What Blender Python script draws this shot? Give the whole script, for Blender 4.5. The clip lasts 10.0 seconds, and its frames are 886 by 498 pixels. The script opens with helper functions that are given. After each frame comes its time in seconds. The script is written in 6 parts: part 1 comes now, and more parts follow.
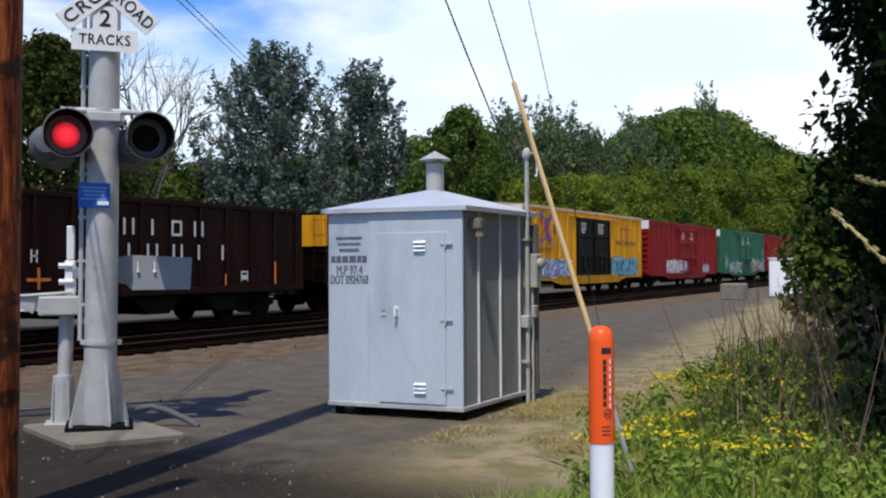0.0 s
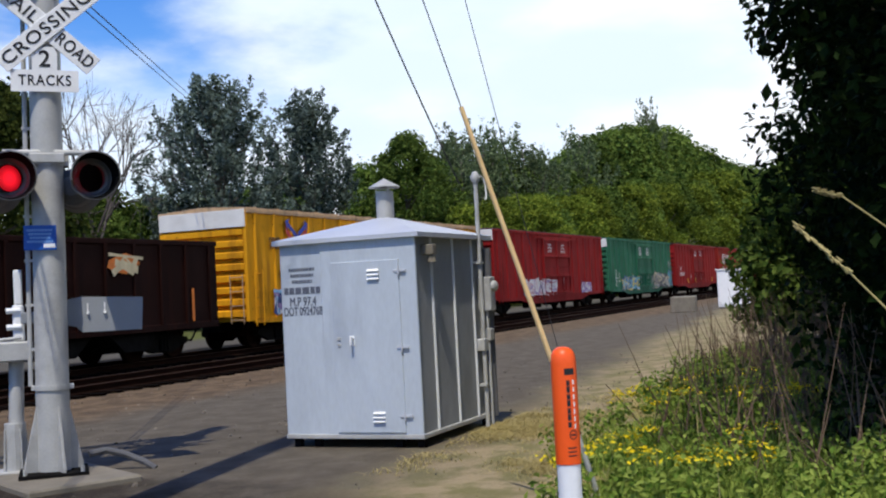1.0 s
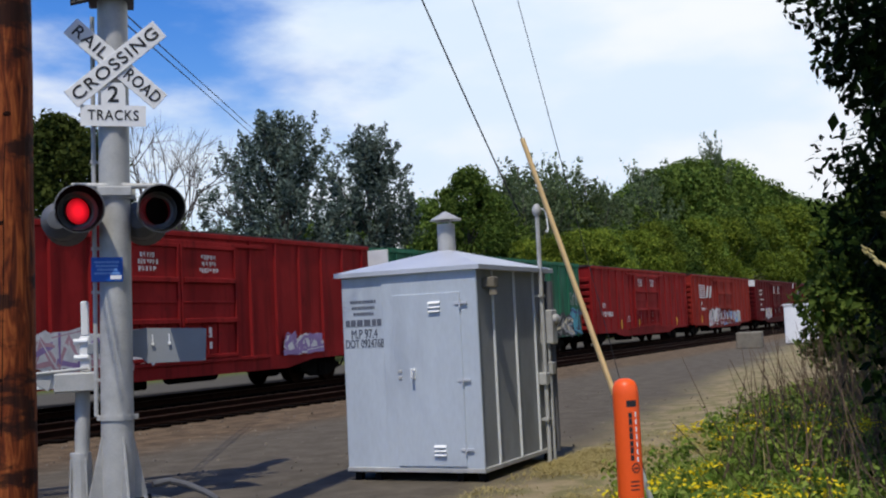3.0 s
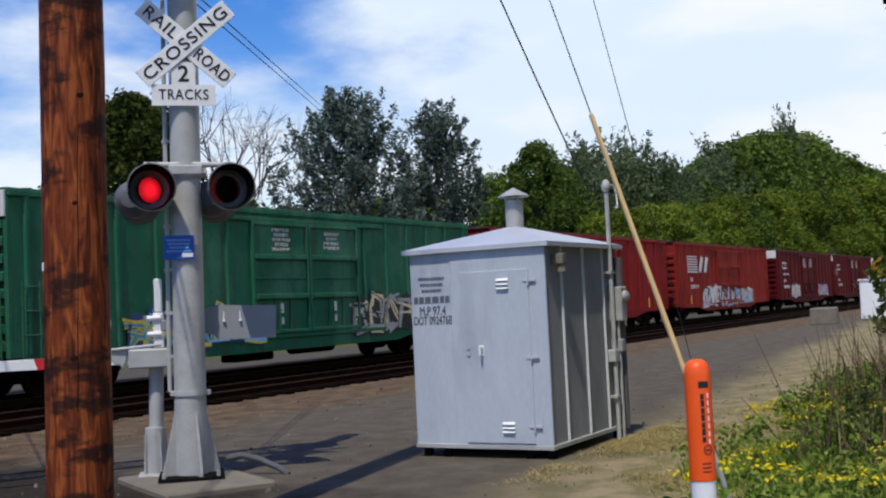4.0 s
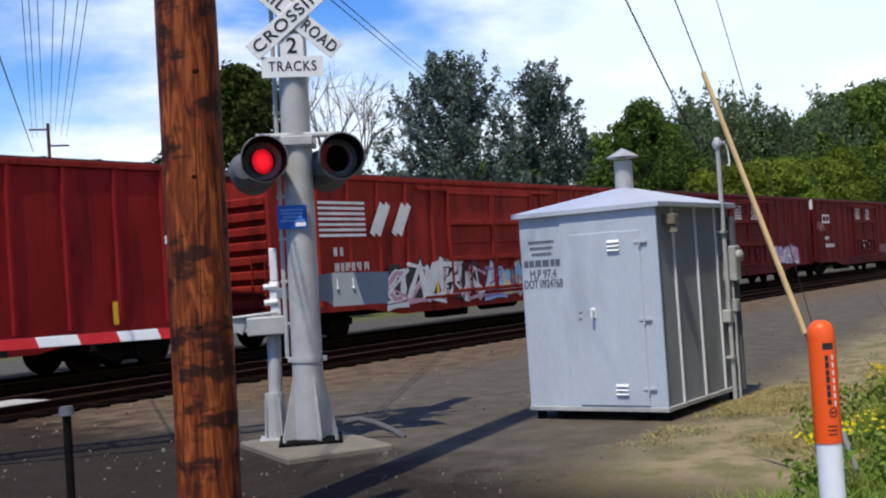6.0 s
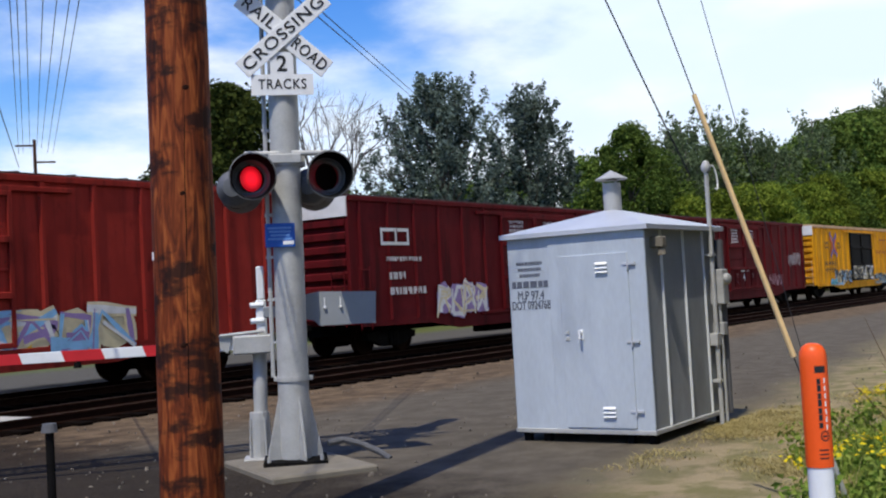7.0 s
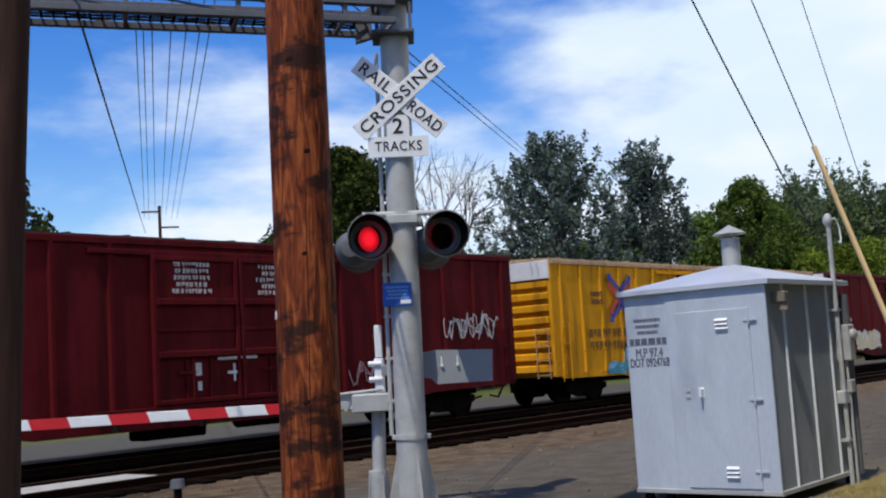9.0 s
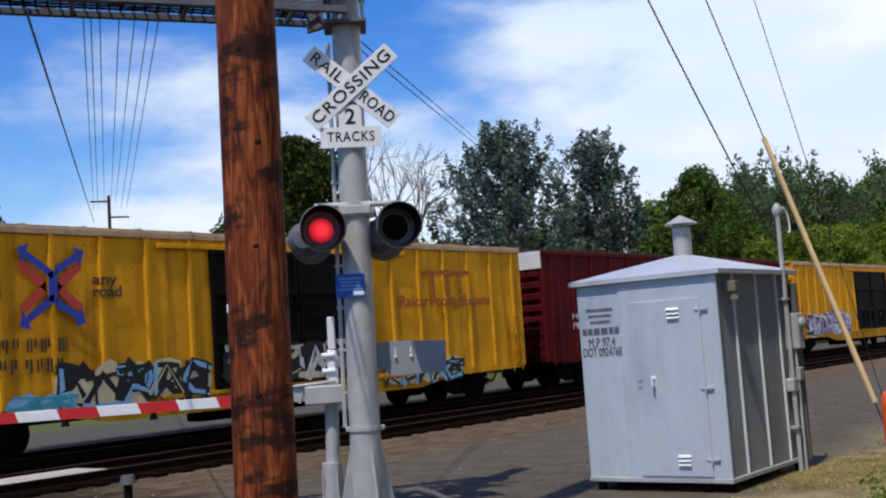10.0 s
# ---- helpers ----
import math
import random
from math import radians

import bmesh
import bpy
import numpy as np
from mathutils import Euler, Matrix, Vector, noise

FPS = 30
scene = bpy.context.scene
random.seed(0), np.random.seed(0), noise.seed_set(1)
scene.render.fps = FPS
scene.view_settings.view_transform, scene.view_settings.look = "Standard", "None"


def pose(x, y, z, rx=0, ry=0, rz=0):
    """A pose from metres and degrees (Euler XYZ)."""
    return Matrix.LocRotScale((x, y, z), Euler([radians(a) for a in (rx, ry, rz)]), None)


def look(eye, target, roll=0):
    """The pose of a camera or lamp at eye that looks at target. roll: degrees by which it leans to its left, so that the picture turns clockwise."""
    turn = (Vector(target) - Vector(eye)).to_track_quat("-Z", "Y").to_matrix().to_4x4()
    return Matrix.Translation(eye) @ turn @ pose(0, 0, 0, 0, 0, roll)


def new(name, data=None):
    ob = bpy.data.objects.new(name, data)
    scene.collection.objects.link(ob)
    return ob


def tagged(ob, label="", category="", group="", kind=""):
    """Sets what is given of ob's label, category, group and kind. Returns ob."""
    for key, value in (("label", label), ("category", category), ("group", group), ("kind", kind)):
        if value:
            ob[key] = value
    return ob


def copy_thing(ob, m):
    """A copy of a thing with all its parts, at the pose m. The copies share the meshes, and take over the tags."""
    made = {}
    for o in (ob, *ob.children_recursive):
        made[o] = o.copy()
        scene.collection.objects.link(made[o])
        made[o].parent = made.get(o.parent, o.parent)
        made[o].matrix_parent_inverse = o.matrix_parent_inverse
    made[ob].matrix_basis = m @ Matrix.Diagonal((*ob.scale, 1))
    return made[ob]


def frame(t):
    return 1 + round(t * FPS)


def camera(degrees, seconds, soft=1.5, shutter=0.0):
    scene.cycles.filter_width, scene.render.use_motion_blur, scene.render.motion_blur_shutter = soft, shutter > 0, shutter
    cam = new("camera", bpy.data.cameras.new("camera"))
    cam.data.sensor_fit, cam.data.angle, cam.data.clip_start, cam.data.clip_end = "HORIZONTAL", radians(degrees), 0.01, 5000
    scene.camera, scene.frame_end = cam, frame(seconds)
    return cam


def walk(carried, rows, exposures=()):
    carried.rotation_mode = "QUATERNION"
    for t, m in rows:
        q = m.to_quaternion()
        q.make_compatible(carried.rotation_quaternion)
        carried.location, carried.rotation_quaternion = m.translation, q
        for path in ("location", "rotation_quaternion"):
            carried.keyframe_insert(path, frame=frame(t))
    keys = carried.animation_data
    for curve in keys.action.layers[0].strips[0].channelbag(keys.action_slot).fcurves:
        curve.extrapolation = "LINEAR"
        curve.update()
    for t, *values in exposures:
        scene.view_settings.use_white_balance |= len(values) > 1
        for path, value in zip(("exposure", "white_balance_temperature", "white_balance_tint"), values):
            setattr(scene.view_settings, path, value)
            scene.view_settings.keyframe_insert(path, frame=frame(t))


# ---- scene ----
cam = camera(42.82, 10.0, soft=2.1)
walk(cam, [
    (0, pose(0.003, -0.065, 1.698, 90.85, 0.31, -64.35)),
    (0.5, pose(-0.010, -0.025, 1.701, 90.77, 2.48, -68.97)),
    (1, pose(-0.000, -0.025, 1.710, 92.05, 2.98, -66.85)),
    (1.5, pose(-0.005, -0.039, 1.711, 90.97, 1.93, -66.20)),
    (2, pose(0.011, -0.027, 1.697, 93.53, 1.67, -65.30)),
    (3.5, pose(0.039, -0.018, 1.687, 93.61, 3.23, -62.70)),
    (4, pose(0.057, -0.008, 1.709, 92.87, 2.72, -60.25)),
    (4.5, pose(-0.014, -0.033, 1.698, 92.19, 4.49, -58.00)),
    (5, pose(-0.018, 0.003, 1.719, 92.85, 3.91, -54.18)),
    (5.5, pose(-0.009, 0.000, 1.719, 92.12, 3.60, -53.89)),
    (6, pose(0.011, 0.017, 1.729, 91.29, 3.84, -54.86)),
    (7.5, pose(0.029, 0.064, 1.711, 92.88, 2.63, -56.20)),
    (8, pose(-0.018, 0.029, 1.703, 92.44, 1.58, -56.72)),
    (8.5, pose(-0.023, 0.038, 1.694, 95.33, 3.06, -52.88)),
    (9, pose(-0.029, 0.044, 1.701, 95.68, 3.53, -49.79)),
    (9.5, pose(-0.041, 0.037, 1.690, 96.04, 4.32, -51.26)),
    (10, pose(-0.005, 0.061, 1.726, 94.96, 3.94, -52.14)),
], [(0, -0.03, 6350, 9), (1, -0.06, 6350, 9), (2, -0.18, 6350, 9), (3.5, -0.27, 6320, 9), (4.5, -0.2, 6320, 9), (6, -0.02, 6320, 9), (8, -0.14, 6280, 9), (10, -0.22, 6280, 9)])

# ---- light ----
SUN_AZ, SUN_EL = radians(191.7), radians(62)   # where the sun stands, from +x towards +y
world = bpy.data.worlds.new("sky")
scene.world = world
world.use_nodes = True
wn, wl = world.node_tree.nodes, world.node_tree.links
wn.clear()
w_out = wn.new("ShaderNodeOutputWorld")
w_bg = wn.new("ShaderNodeBackground")
w_sky = wn.new("ShaderNodeTexSky")
w_sky.sky_type = "NISHITA"
w_sky.sun_disc = False
w_sky.sun_elevation = SUN_EL
w_sky.sun_rotation = math.pi / 2 - SUN_AZ
w_sky.air_density, w_sky.dust_density, w_sky.ozone_density = 1.1, 0.6, 2.0
w_co = wn.new("ShaderNodeTexCoord")
w_map = wn.new("ShaderNodeMapping")
w_map.inputs["Scale"].default_value = (1.6, 1.6, 4.2)
w_map.inputs["Location"].default_value = (0.35, 0.1, 0.15)
w_noise = wn.new("ShaderNodeTexNoise")
w_noise.inputs["Scale"].default_value = 1.7
w_noise.inputs["Detail"].default_value = 9.0
w_noise.inputs["Roughness"].default_value = 0.55
w_ramp = wn.new("ShaderNodeMapRange")
w_ramp.interpolation_type = "SMOOTHSTEP"
w_ramp.inputs["From Min"].default_value = 0.275
w_ramp.inputs["From Max"].default_value = 0.52
# the cover thickens away from the sun, as on the day
w_dot = wn.new("ShaderNodeVectorMath")
w_dot.operation = "DOT_PRODUCT"
w_dot.inputs[1].default_value = (0.44, -0.44, -0.70)
w_add = wn.new("ShaderNodeMath")
w_add.operation = "ADD"
w_mix = wn.new("ShaderNodeMix")
w_mix.data_type = "RGBA"
# the cloud itself is thin and bluish in places
w_thin = wn.new("ShaderNodeTexNoise")
w_thin.inputs["Scale"].default_value, w_thin.inputs["Detail"].default_value = 2.6, 7.0
w_tr = wn.new("ShaderNodeMapRange")
w_tr.interpolation_type = "SMOOTHSTEP"
w_tr.inputs["From Min"].default_value, w_tr.inputs["From Max"].default_value = 0.36, 0.62
w_cloud = wn.new("ShaderNodeMix")
w_cloud.data_type = "RGBA"
w_cloud.inputs["A"].default_value, w_cloud.inputs["B"].default_value = (9.0, 10.3, 12.0, 1), (11.4, 11.6, 12.0, 1)
wl.new(w_map.outputs["Vector"], w_thin.inputs["Vector"])
wl.new(w_thin.outputs["Fac"], w_tr.inputs["Value"])
wl.new(w_tr.outputs["Result"], w_cloud.inputs["Factor"])
wl.new(w_cloud.outputs["Result"], w_mix.inputs["B"])
wl.new(w_co.outputs["Generated"], w_map.inputs["Vector"])
wl.new(w_co.outputs["Generated"], w_dot.inputs[0])
wl.new(w_map.outputs["Vector"], w_noise.inputs["Vector"])
wl.new(w_noise.outputs["Fac"], w_add.inputs[0])
wl.new(w_dot.outputs["Value"], w_add.inputs[1])
wl.new(w_add.outputs["Value"], w_ramp.inputs["Value"])
wl.new(w_ramp.outputs["Result"], w_mix.inputs["Factor"])
w_hsv = wn.new("ShaderNodeHueSaturation")
w_hsv.inputs["Hue"].default_value = 0.52
w_hsv.inputs["Saturation"].default_value, w_hsv.inputs["Value"].default_value = 1.5, 1.8
wl.new(w_sky.outputs["Color"], w_hsv.inputs["Color"])
wl.new(w_hsv.outputs["Color"], w_mix.inputs["A"])
wl.new(w_mix.outputs["Result"], w_bg.inputs["Color"])
w_bg.inputs["Strength"].default_value = 0.1
wl.new(w_bg.outputs["Background"], w_out.inputs["Surface"])

sun_data = bpy.data.lights.new("sun", "SUN")
sun_data.energy, sun_data.angle, sun_data.color = 4.2, radians(0.6), (1.0, 0.93, 0.815)
sun = new("sun", sun_data)
SUN_DIR = Vector((math.cos(SUN_AZ) * math.cos(SUN_EL), math.sin(SUN_AZ) * math.cos(SUN_EL), math.sin(SUN_EL)))
sun.matrix_world = look(SUN_DIR * 50, (0, 0, 0))
scene.view_settings.exposure = 0.0


# ---- materials ----
def mat(name, color, rough=0.7, metal=0.0, vary=0.25, scale=3.0, fine=40.0, bump=0.15, dirt=None, dirt_amount=0.4,
        stretch=(1, 1, 1), random_tint=0.0, spec=0.3, island=0.0):
    """Principled surface with two scales of tone, blotches of dirt and a fine relief."""
    m = bpy.data.materials.new(name)
    m.use_nodes = True
    n, l = m.node_tree.nodes, m.node_tree.links
    b = n["Principled BSDF"]
    b.inputs["Roughness"].default_value, b.inputs["Metallic"].default_value = rough, metal
    b.inputs["Specular IOR Level"].default_value = spec
    co = n.new("ShaderNodeTexCoord")
    mp = n.new("ShaderNodeMapping")
    mp.inputs["Scale"].default_value = stretch
    l.new(co.outputs["Object"], mp.inputs["Vector"])
    big = n.new("ShaderNodeTexNoise")
    big.inputs["Scale"].default_value, big.inputs["Detail"].default_value = scale, 6
    small = n.new("ShaderNodeTexNoise")
    small.inputs["Scale"].default_value, small.inputs["Detail"].default_value = fine, 4
    for q in (big, small):
        l.new(mp.outputs["Vector"], q.inputs["Vector"])
    add = n.new("ShaderNodeMath")
    add.operation = "MULTIPLY_ADD"
    add.inputs[1].default_value = 0.5
    l.new(small.outputs["Fac"], add.inputs[0])
    l.new(big.outputs["Fac"], add.inputs[2])
    rng = n.new("ShaderNodeMapRange")
    rng.inputs["From Min"].default_value, rng.inputs["From Max"].default_value = 0.45, 1.05
    rng.inputs["To Min"].default_value, rng.inputs["To Max"].default_value = 1 - vary, 1 + vary
    l.new(add.outputs["Value"], rng.inputs["Value"])
    tone = n.new("ShaderNodeVectorMath")
    tone.operation = "SCALE"
    tone.inputs[0].default_value = color[:3]
    l.new(rng.outputs["Result"], tone.inputs["Scale"])
    last = tone.outputs["Vector"]
    if dirt:
        ramp = n.new("ShaderNodeMapRange")
        ramp.interpolation_type = "SMOOTHSTEP"
        ramp.inputs["From Min"].default_value, ramp.inputs["From Max"].default_value = 0.5, 0.72
        ramp.inputs["To Max"].default_value = dirt_amount
        d = n.new("ShaderNodeTexNoise")
        d.inputs["Scale"].default_value, d.inputs["Detail"].default_value = scale * 0.6, 8
        d.inputs["Roughness"].default_value = 0.65
        l.new(mp.outputs["Vector"], d.inputs["Vector"])
        l.new(d.outputs["Fac"], ramp.inputs["Value"])
        mx = n.new("ShaderNodeMix")
        mx.data_type = "RGBA"
        mx.inputs["B"].default_value = (*dirt, 1)
        l.new(ramp.outputs["Result"], mx.inputs["Factor"])
        l.new(last, mx.inputs["A"])
        last = mx.outputs["Result"]
    if random_tint or island:
        hsv = n.new("ShaderNodeHueSaturation")
        info = n.new("ShaderNodeObjectInfo") if random_tint else n.new("ShaderNodeNewGeometry")
        amount = random_tint or island
        r2 = n.new("ShaderNodeMapRange")
        r2.inputs["To Min"].default_value, r2.inputs["To Max"].default_value = 1 - amount, 1 + amount
        l.new(info.outputs["Random" if random_tint else "Random Per Island"], r2.inputs["Value"])
        l.new(r2.outputs["Result"], hsv.inputs["Value"])
        l.new(last, hsv.inputs["Color"])
        last = hsv.outputs["Color"]
    l.new(last, b.inputs["Base Color"])
    if bump:
        bp = n.new("ShaderNodeBump")
        bp.inputs["Strength"].default_value, bp.inputs["Distance"].default_value = bump, 0.01
        l.new(add.outputs["Value"], bp.inputs["Height"])
        l.new(bp.outputs["Normal"], b.inputs["Normal"])
    return m


def glow(name, color, strength):
    m = bpy.data.materials.new(name)
    m.use_nodes = True
    b = m.node_tree.nodes["Principled BSDF"]
    b.inputs["Base Color"].default_value = (*color, 1)
    b.inputs["Emission Color"].default_value = (*color, 1)
    b.inputs["Emission Strength"].default_value = strength
    b.inputs["Roughness"].default_value = 0.3
    return m


def lit_lens():
    """Moulded red glass with the bulb behind it: hottest in the middle, dimmer to the rim."""
    m = glow("red_lens_lit", (1.0, 0.010, 0.024), 0.6)
    n, l = m.node_tree.nodes, m.node_tree.links
    co, ln = n.new("ShaderNodeTexCoord"), n.new("ShaderNodeVectorMath")
    ln.operation = "LENGTH"
    r = n.new("ShaderNodeMapRange")
    r.interpolation_type = "SMOOTHSTEP"
    r.inputs["From Min"].default_value, r.inputs["From Max"].default_value = 0.0, 0.15
    r.inputs["To Min"].default_value, r.inputs["To Max"].default_value = 1.5, 0.18
    l.new(co.outputs["Object"], ln.inputs[0])
    l.new(ln.outputs["Value"], r.inputs["Value"])
    l.new(r.outputs["Result"], n["Principled BSDF"].inputs["Emission Strength"])
    return m


def leafy(name, color, tip, island=0.45):
    """Leaves: diffuse and let-through light, tone by leaf and by tree."""
    m = bpy.data.materials.new(name)
    m.use_nodes = True
    n, l = m.node_tree.nodes, m.node_tree.links
    b = n["Principled BSDF"]
    b.inputs["Roughness"].default_value = 0.55
    b.inputs["Specular IOR Level"].default_value = 0.02
    geo, info = n.new("ShaderNodeNewGeometry"), n.new("ShaderNodeObjectInfo")
    mx = n.new("ShaderNodeMix")
    mx.data_type = "RGBA"
    mx.inputs["A"].default_value, mx.inputs["B"].default_value = (*color, 1), (*tip, 1)
    l.new(geo.outputs["Random Per Island"], mx.inputs["Factor"])
    hsv = n.new("ShaderNodeHueSaturation")
    r = n.new("ShaderNodeMapRange")
    r.inputs["To Min"].default_value, r.inputs["To Max"].default_value = 1 - island, 1 + island
    l.new(info.outputs["Random"], r.inputs["Value"])
    l.new(r.outputs["Result"], hsv.inputs["Value"])
    l.new(mx.outputs["Result"], hsv.inputs["Color"])
    l.new(hsv.outputs["Color"], b.inputs["Base Color"])
    tr = n.new("ShaderNodeBsdfTranslucent")
    l.new(hsv.outputs["Color"], tr.inputs["Color"])
    ms = n.new("ShaderNodeMixShader")
    ms.inputs["Fac"].default_value = 0.3
    l.new(b.outputs["BSDF"], ms.inputs[1])
    l.new(tr.outputs["BSDF"], ms.inputs[2])
    l.new(ms.outputs["Shader"], n["Material Output"].inputs["Surface"])
    return m


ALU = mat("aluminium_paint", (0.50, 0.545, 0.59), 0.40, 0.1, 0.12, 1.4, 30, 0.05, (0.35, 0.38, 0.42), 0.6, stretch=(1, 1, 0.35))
ALU_ROOF = mat("aluminium_roof", (0.52, 0.54, 0.58), 0.45, 0.15, 0.08, 2, 30, 0.06)
# hut sides: their shade is put into the colour, darker than the front
ALU_SIDE = mat("shaded_weathered_panel", (0.285, 0.295, 0.295), 0.65, 0.0, 0.16, 2.0, 60, 0.08, (0.165, 0.168, 0.165), 0.5, stretch=(1, 1, 0.4), spec=0.15)
# seam ribs: the sun they catch is put into a lighter colour
RIB = mat("sunlit_rib", (0.60, 0.61, 0.60), 0.4, 0.0, 0.1, 4, 60, 0.05)
GALV = mat("galvanised_steel", (0.43, 0.425, 0.40), 0.5, 0.12, 0.16, 5, 60, 0.08, (0.26, 0.25, 0.235), 0.5)
PLATE = mat("plate_steel", (0.25, 0.265, 0.28), 0.7, 0.0, 0.1, 3, 50, 0.06, (0.26, 0.27, 0.28), 0.4)
# overhead arm: its shadow side is put into a darker steel colour
ARM_SHADED = mat("shaded_arm_steel", (0.12, 0.125, 0.14), 0.6, 0.1, 0.2, 4, 50, 0.08, (0.07, 0.07, 0.075), 0.5)
DARK = mat("black_steel", (0.009, 0.0085, 0.008), 0.9, 0.0, 0.4, 6, 60, 0.1, spec=0.02)
HOOD = mat("hood_black", (0.006, 0.006, 0.006), 0.9, 0.0, 0.3, 8, 60, 0.1, spec=0.05)
HOOD_OUT = mat("hood_grey", (0.13, 0.13, 0.13), 0.5, 0.2, 0.2, 8, 60, 0.1)
LENS_OFF = mat("dark_red_lens", (0.005, 0.0015, 0.0015), 0.6, 0, 0.1, 20, 60, 0.02, spec=0.1)
LENS_ON = lit_lens()
KNOT = mat("tarry_knot", (0.020, 0.007, 0.004), 0.85, 0, 0.4, 20, 60, 0.5, spec=0.1)
DUCT = mat("grey_duct", (0.10, 0.10, 0.105), 0.7, 0.0, 0.2, 5, 60, 0.1)
WHITE = mat("white_sign", (0.80, 0.80, 0.78), 0.5, 0, 0.05, 5, 60, 0.02, (0.6, 0.58, 0.52), 0.25)
INK = mat("black_letters", (0.02, 0.02, 0.022), 0.6, 0, 0.1, 9, 60, 0)
FADED = mat("faded_letters", (0.10, 0.11, 0.14), 0.7, 0, 0.2, 9, 80, 0)
BLUE = mat("blue_sign", (0.015, 0.10, 0.42), 0.4, 0, 0.08, 9, 60, 0)
RED = mat("red_stripe", (0.55, 0.02, 0.025), 0.5, 0, 0.1, 7, 60, 0.02)
CONCRETE = mat("concrete", (0.185, 0.162, 0.122), 0.9, 0, 0.25, 3, 50, 0.3, (0.115, 0.10, 0.078), 0.6)
PANEL = mat("crossing_concrete", (0.40, 0.385, 0.35), 0.85, 0, 0.2, 2, 40, 0.2, (0.20, 0.185, 0.16), 0.6)
ORANGE = mat("orange_plastic", (0.85, 0.10, 0.012), 0.4, 0, 0.06, 6, 60, 0.02)
GUARD = mat("guy_guard", (0.82, 0.56, 0.26), 0.5, 0, 0.1, 6, 60, 0.03)
WIRE = mat("wire", (0.03, 0.03, 0.035), 0.6, 0.2, 0.1, 6, 60, 0)
RUST = mat("rail_rust", (0.015, 0.007, 0.0045), 0.95, 0.0, 0.3, 6, 60, 0.2, spec=0.02)
RAIL_TOP = mat("rail_worn", (0.065, 0.040, 0.029), 0.6, 0.2, 0.2, 6, 60, 0.05, spec=0.1)
# ties and ballast: the black around the train is put into their colours
TIE = mat("shaded_creosote_tie", (0.0045, 0.003, 0.0023), 0.95, 0, 0.35, 4, 40, 0.5, stretch=(5, 1, 5), random_tint=0.35, spec=0.02)
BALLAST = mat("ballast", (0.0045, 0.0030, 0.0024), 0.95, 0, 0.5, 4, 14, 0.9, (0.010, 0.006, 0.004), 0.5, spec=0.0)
STONE = mat("stones", (0.16, 0.135, 0.105), 0.9, 0, 0.3, 9, 40, 0.4, island=0.5)
BARK = mat("bark", (0.13, 0.11, 0.09), 0.95, 0, 0.3, 6, 30, 0.6, stretch=(3, 3, 0.6))
DEADWOOD = mat("bare_branches", (0.085, 0.072, 0.065), 0.9, 0, 0.2, 6, 30, 0.3)


def pole_wood():
    """Creosoted pole: long grain, knots and tarry patches."""
    m = bpy.data.materials.new("creosoted_pole")
    m.use_nodes = True
    n, l = m.node_tree.nodes, m.node_tree.links
    b = n["Principled BSDF"]
    b.inputs["Roughness"].default_value = 0.75
    b.inputs["Specular IOR Level"].default_value = 0.2
    co, mp = n.new("ShaderNodeTexCoord"), n.new("ShaderNodeMapping")
    mp.inputs["Scale"].default_value = (9, 9, 1.3)
    l.new(co.outputs["Object"], mp.inputs["Vector"])
    g = n.new("ShaderNodeTexNoise")
    g.inputs["Scale"].default_value, g.inputs["Detail"].default_value, g.inputs["Distortion"].default_value = 2.2, 8, 1.1
    l.new(mp.outputs["Vector"], g.inputs["Vector"])
    ramp = n.new("ShaderNodeValToRGB")
    e = ramp.color_ramp.elements
    e[0].position, e[0].color = 0.30, (0.030, 0.006, 0.0025, 1)
    e[1].position, e[1].color = 0.74, (0.40, 0.110, 0.025, 1)
    mid = e.new(0.5)
    mid.color = (0.155, 0.031, 0.007, 1)
    l.new(g.outputs["Fac"], ramp.inputs["Fac"])
    mp2 = n.new("ShaderNodeMapping")
    mp2.inputs["Scale"].default_value = (1.3, 1.3, 2.7)
    l.new(co.outputs["Object"], mp2.inputs["Vector"])
    p = n.new("ShaderNodeTexNoise")
    p.inputs["Scale"].default_value, p.inputs["Detail"].default_value, p.inputs["Roughness"].default_value = 1.5, 7, 0.6
    l.new(mp2.outputs["Vector"], p.inputs["Vector"])
    pr = n.new("ShaderNodeMapRange")
    pr.interpolation_type = "SMOOTHSTEP"
    pr.inputs["From Min"].default_value, pr.inputs["From Max"].default_value = 0.50, 0.60
    pr.inputs["To Max"].default_value = 0.9
    l.new(p.outputs["Fac"], pr.inputs["Value"])
    mx = n.new("ShaderNodeMix")
    mx.data_type = "RGBA"
    mx.inputs["B"].default_value = (0.014, 0.005, 0.003, 1)
    l.new(pr.outputs["Result"], mx.inputs["Factor"])
    l.new(ramp.outputs["Color"], mx.inputs["A"])
    l.new(mx.outputs["Result"], b.inputs["Base Color"])
    bp = n.new("ShaderNodeBump")
    bp.inputs["Strength"].default_value, bp.inputs["Distance"].default_value = 0.7, 0.012
    l.new(g.outputs["Fac"], bp.inputs["Height"])
    l.new(bp.outputs["Normal"], b.inputs["Normal"])
    return m


POLE = pole_wood()
POLE_OLD = mat("grey_brown_pole", (0.046, 0.019, 0.012), 0.9, 0, 0.5, 2, 30, 0.6, (0.115, 0.055, 0.034), 0.4, stretch=(8, 8, 0.5))


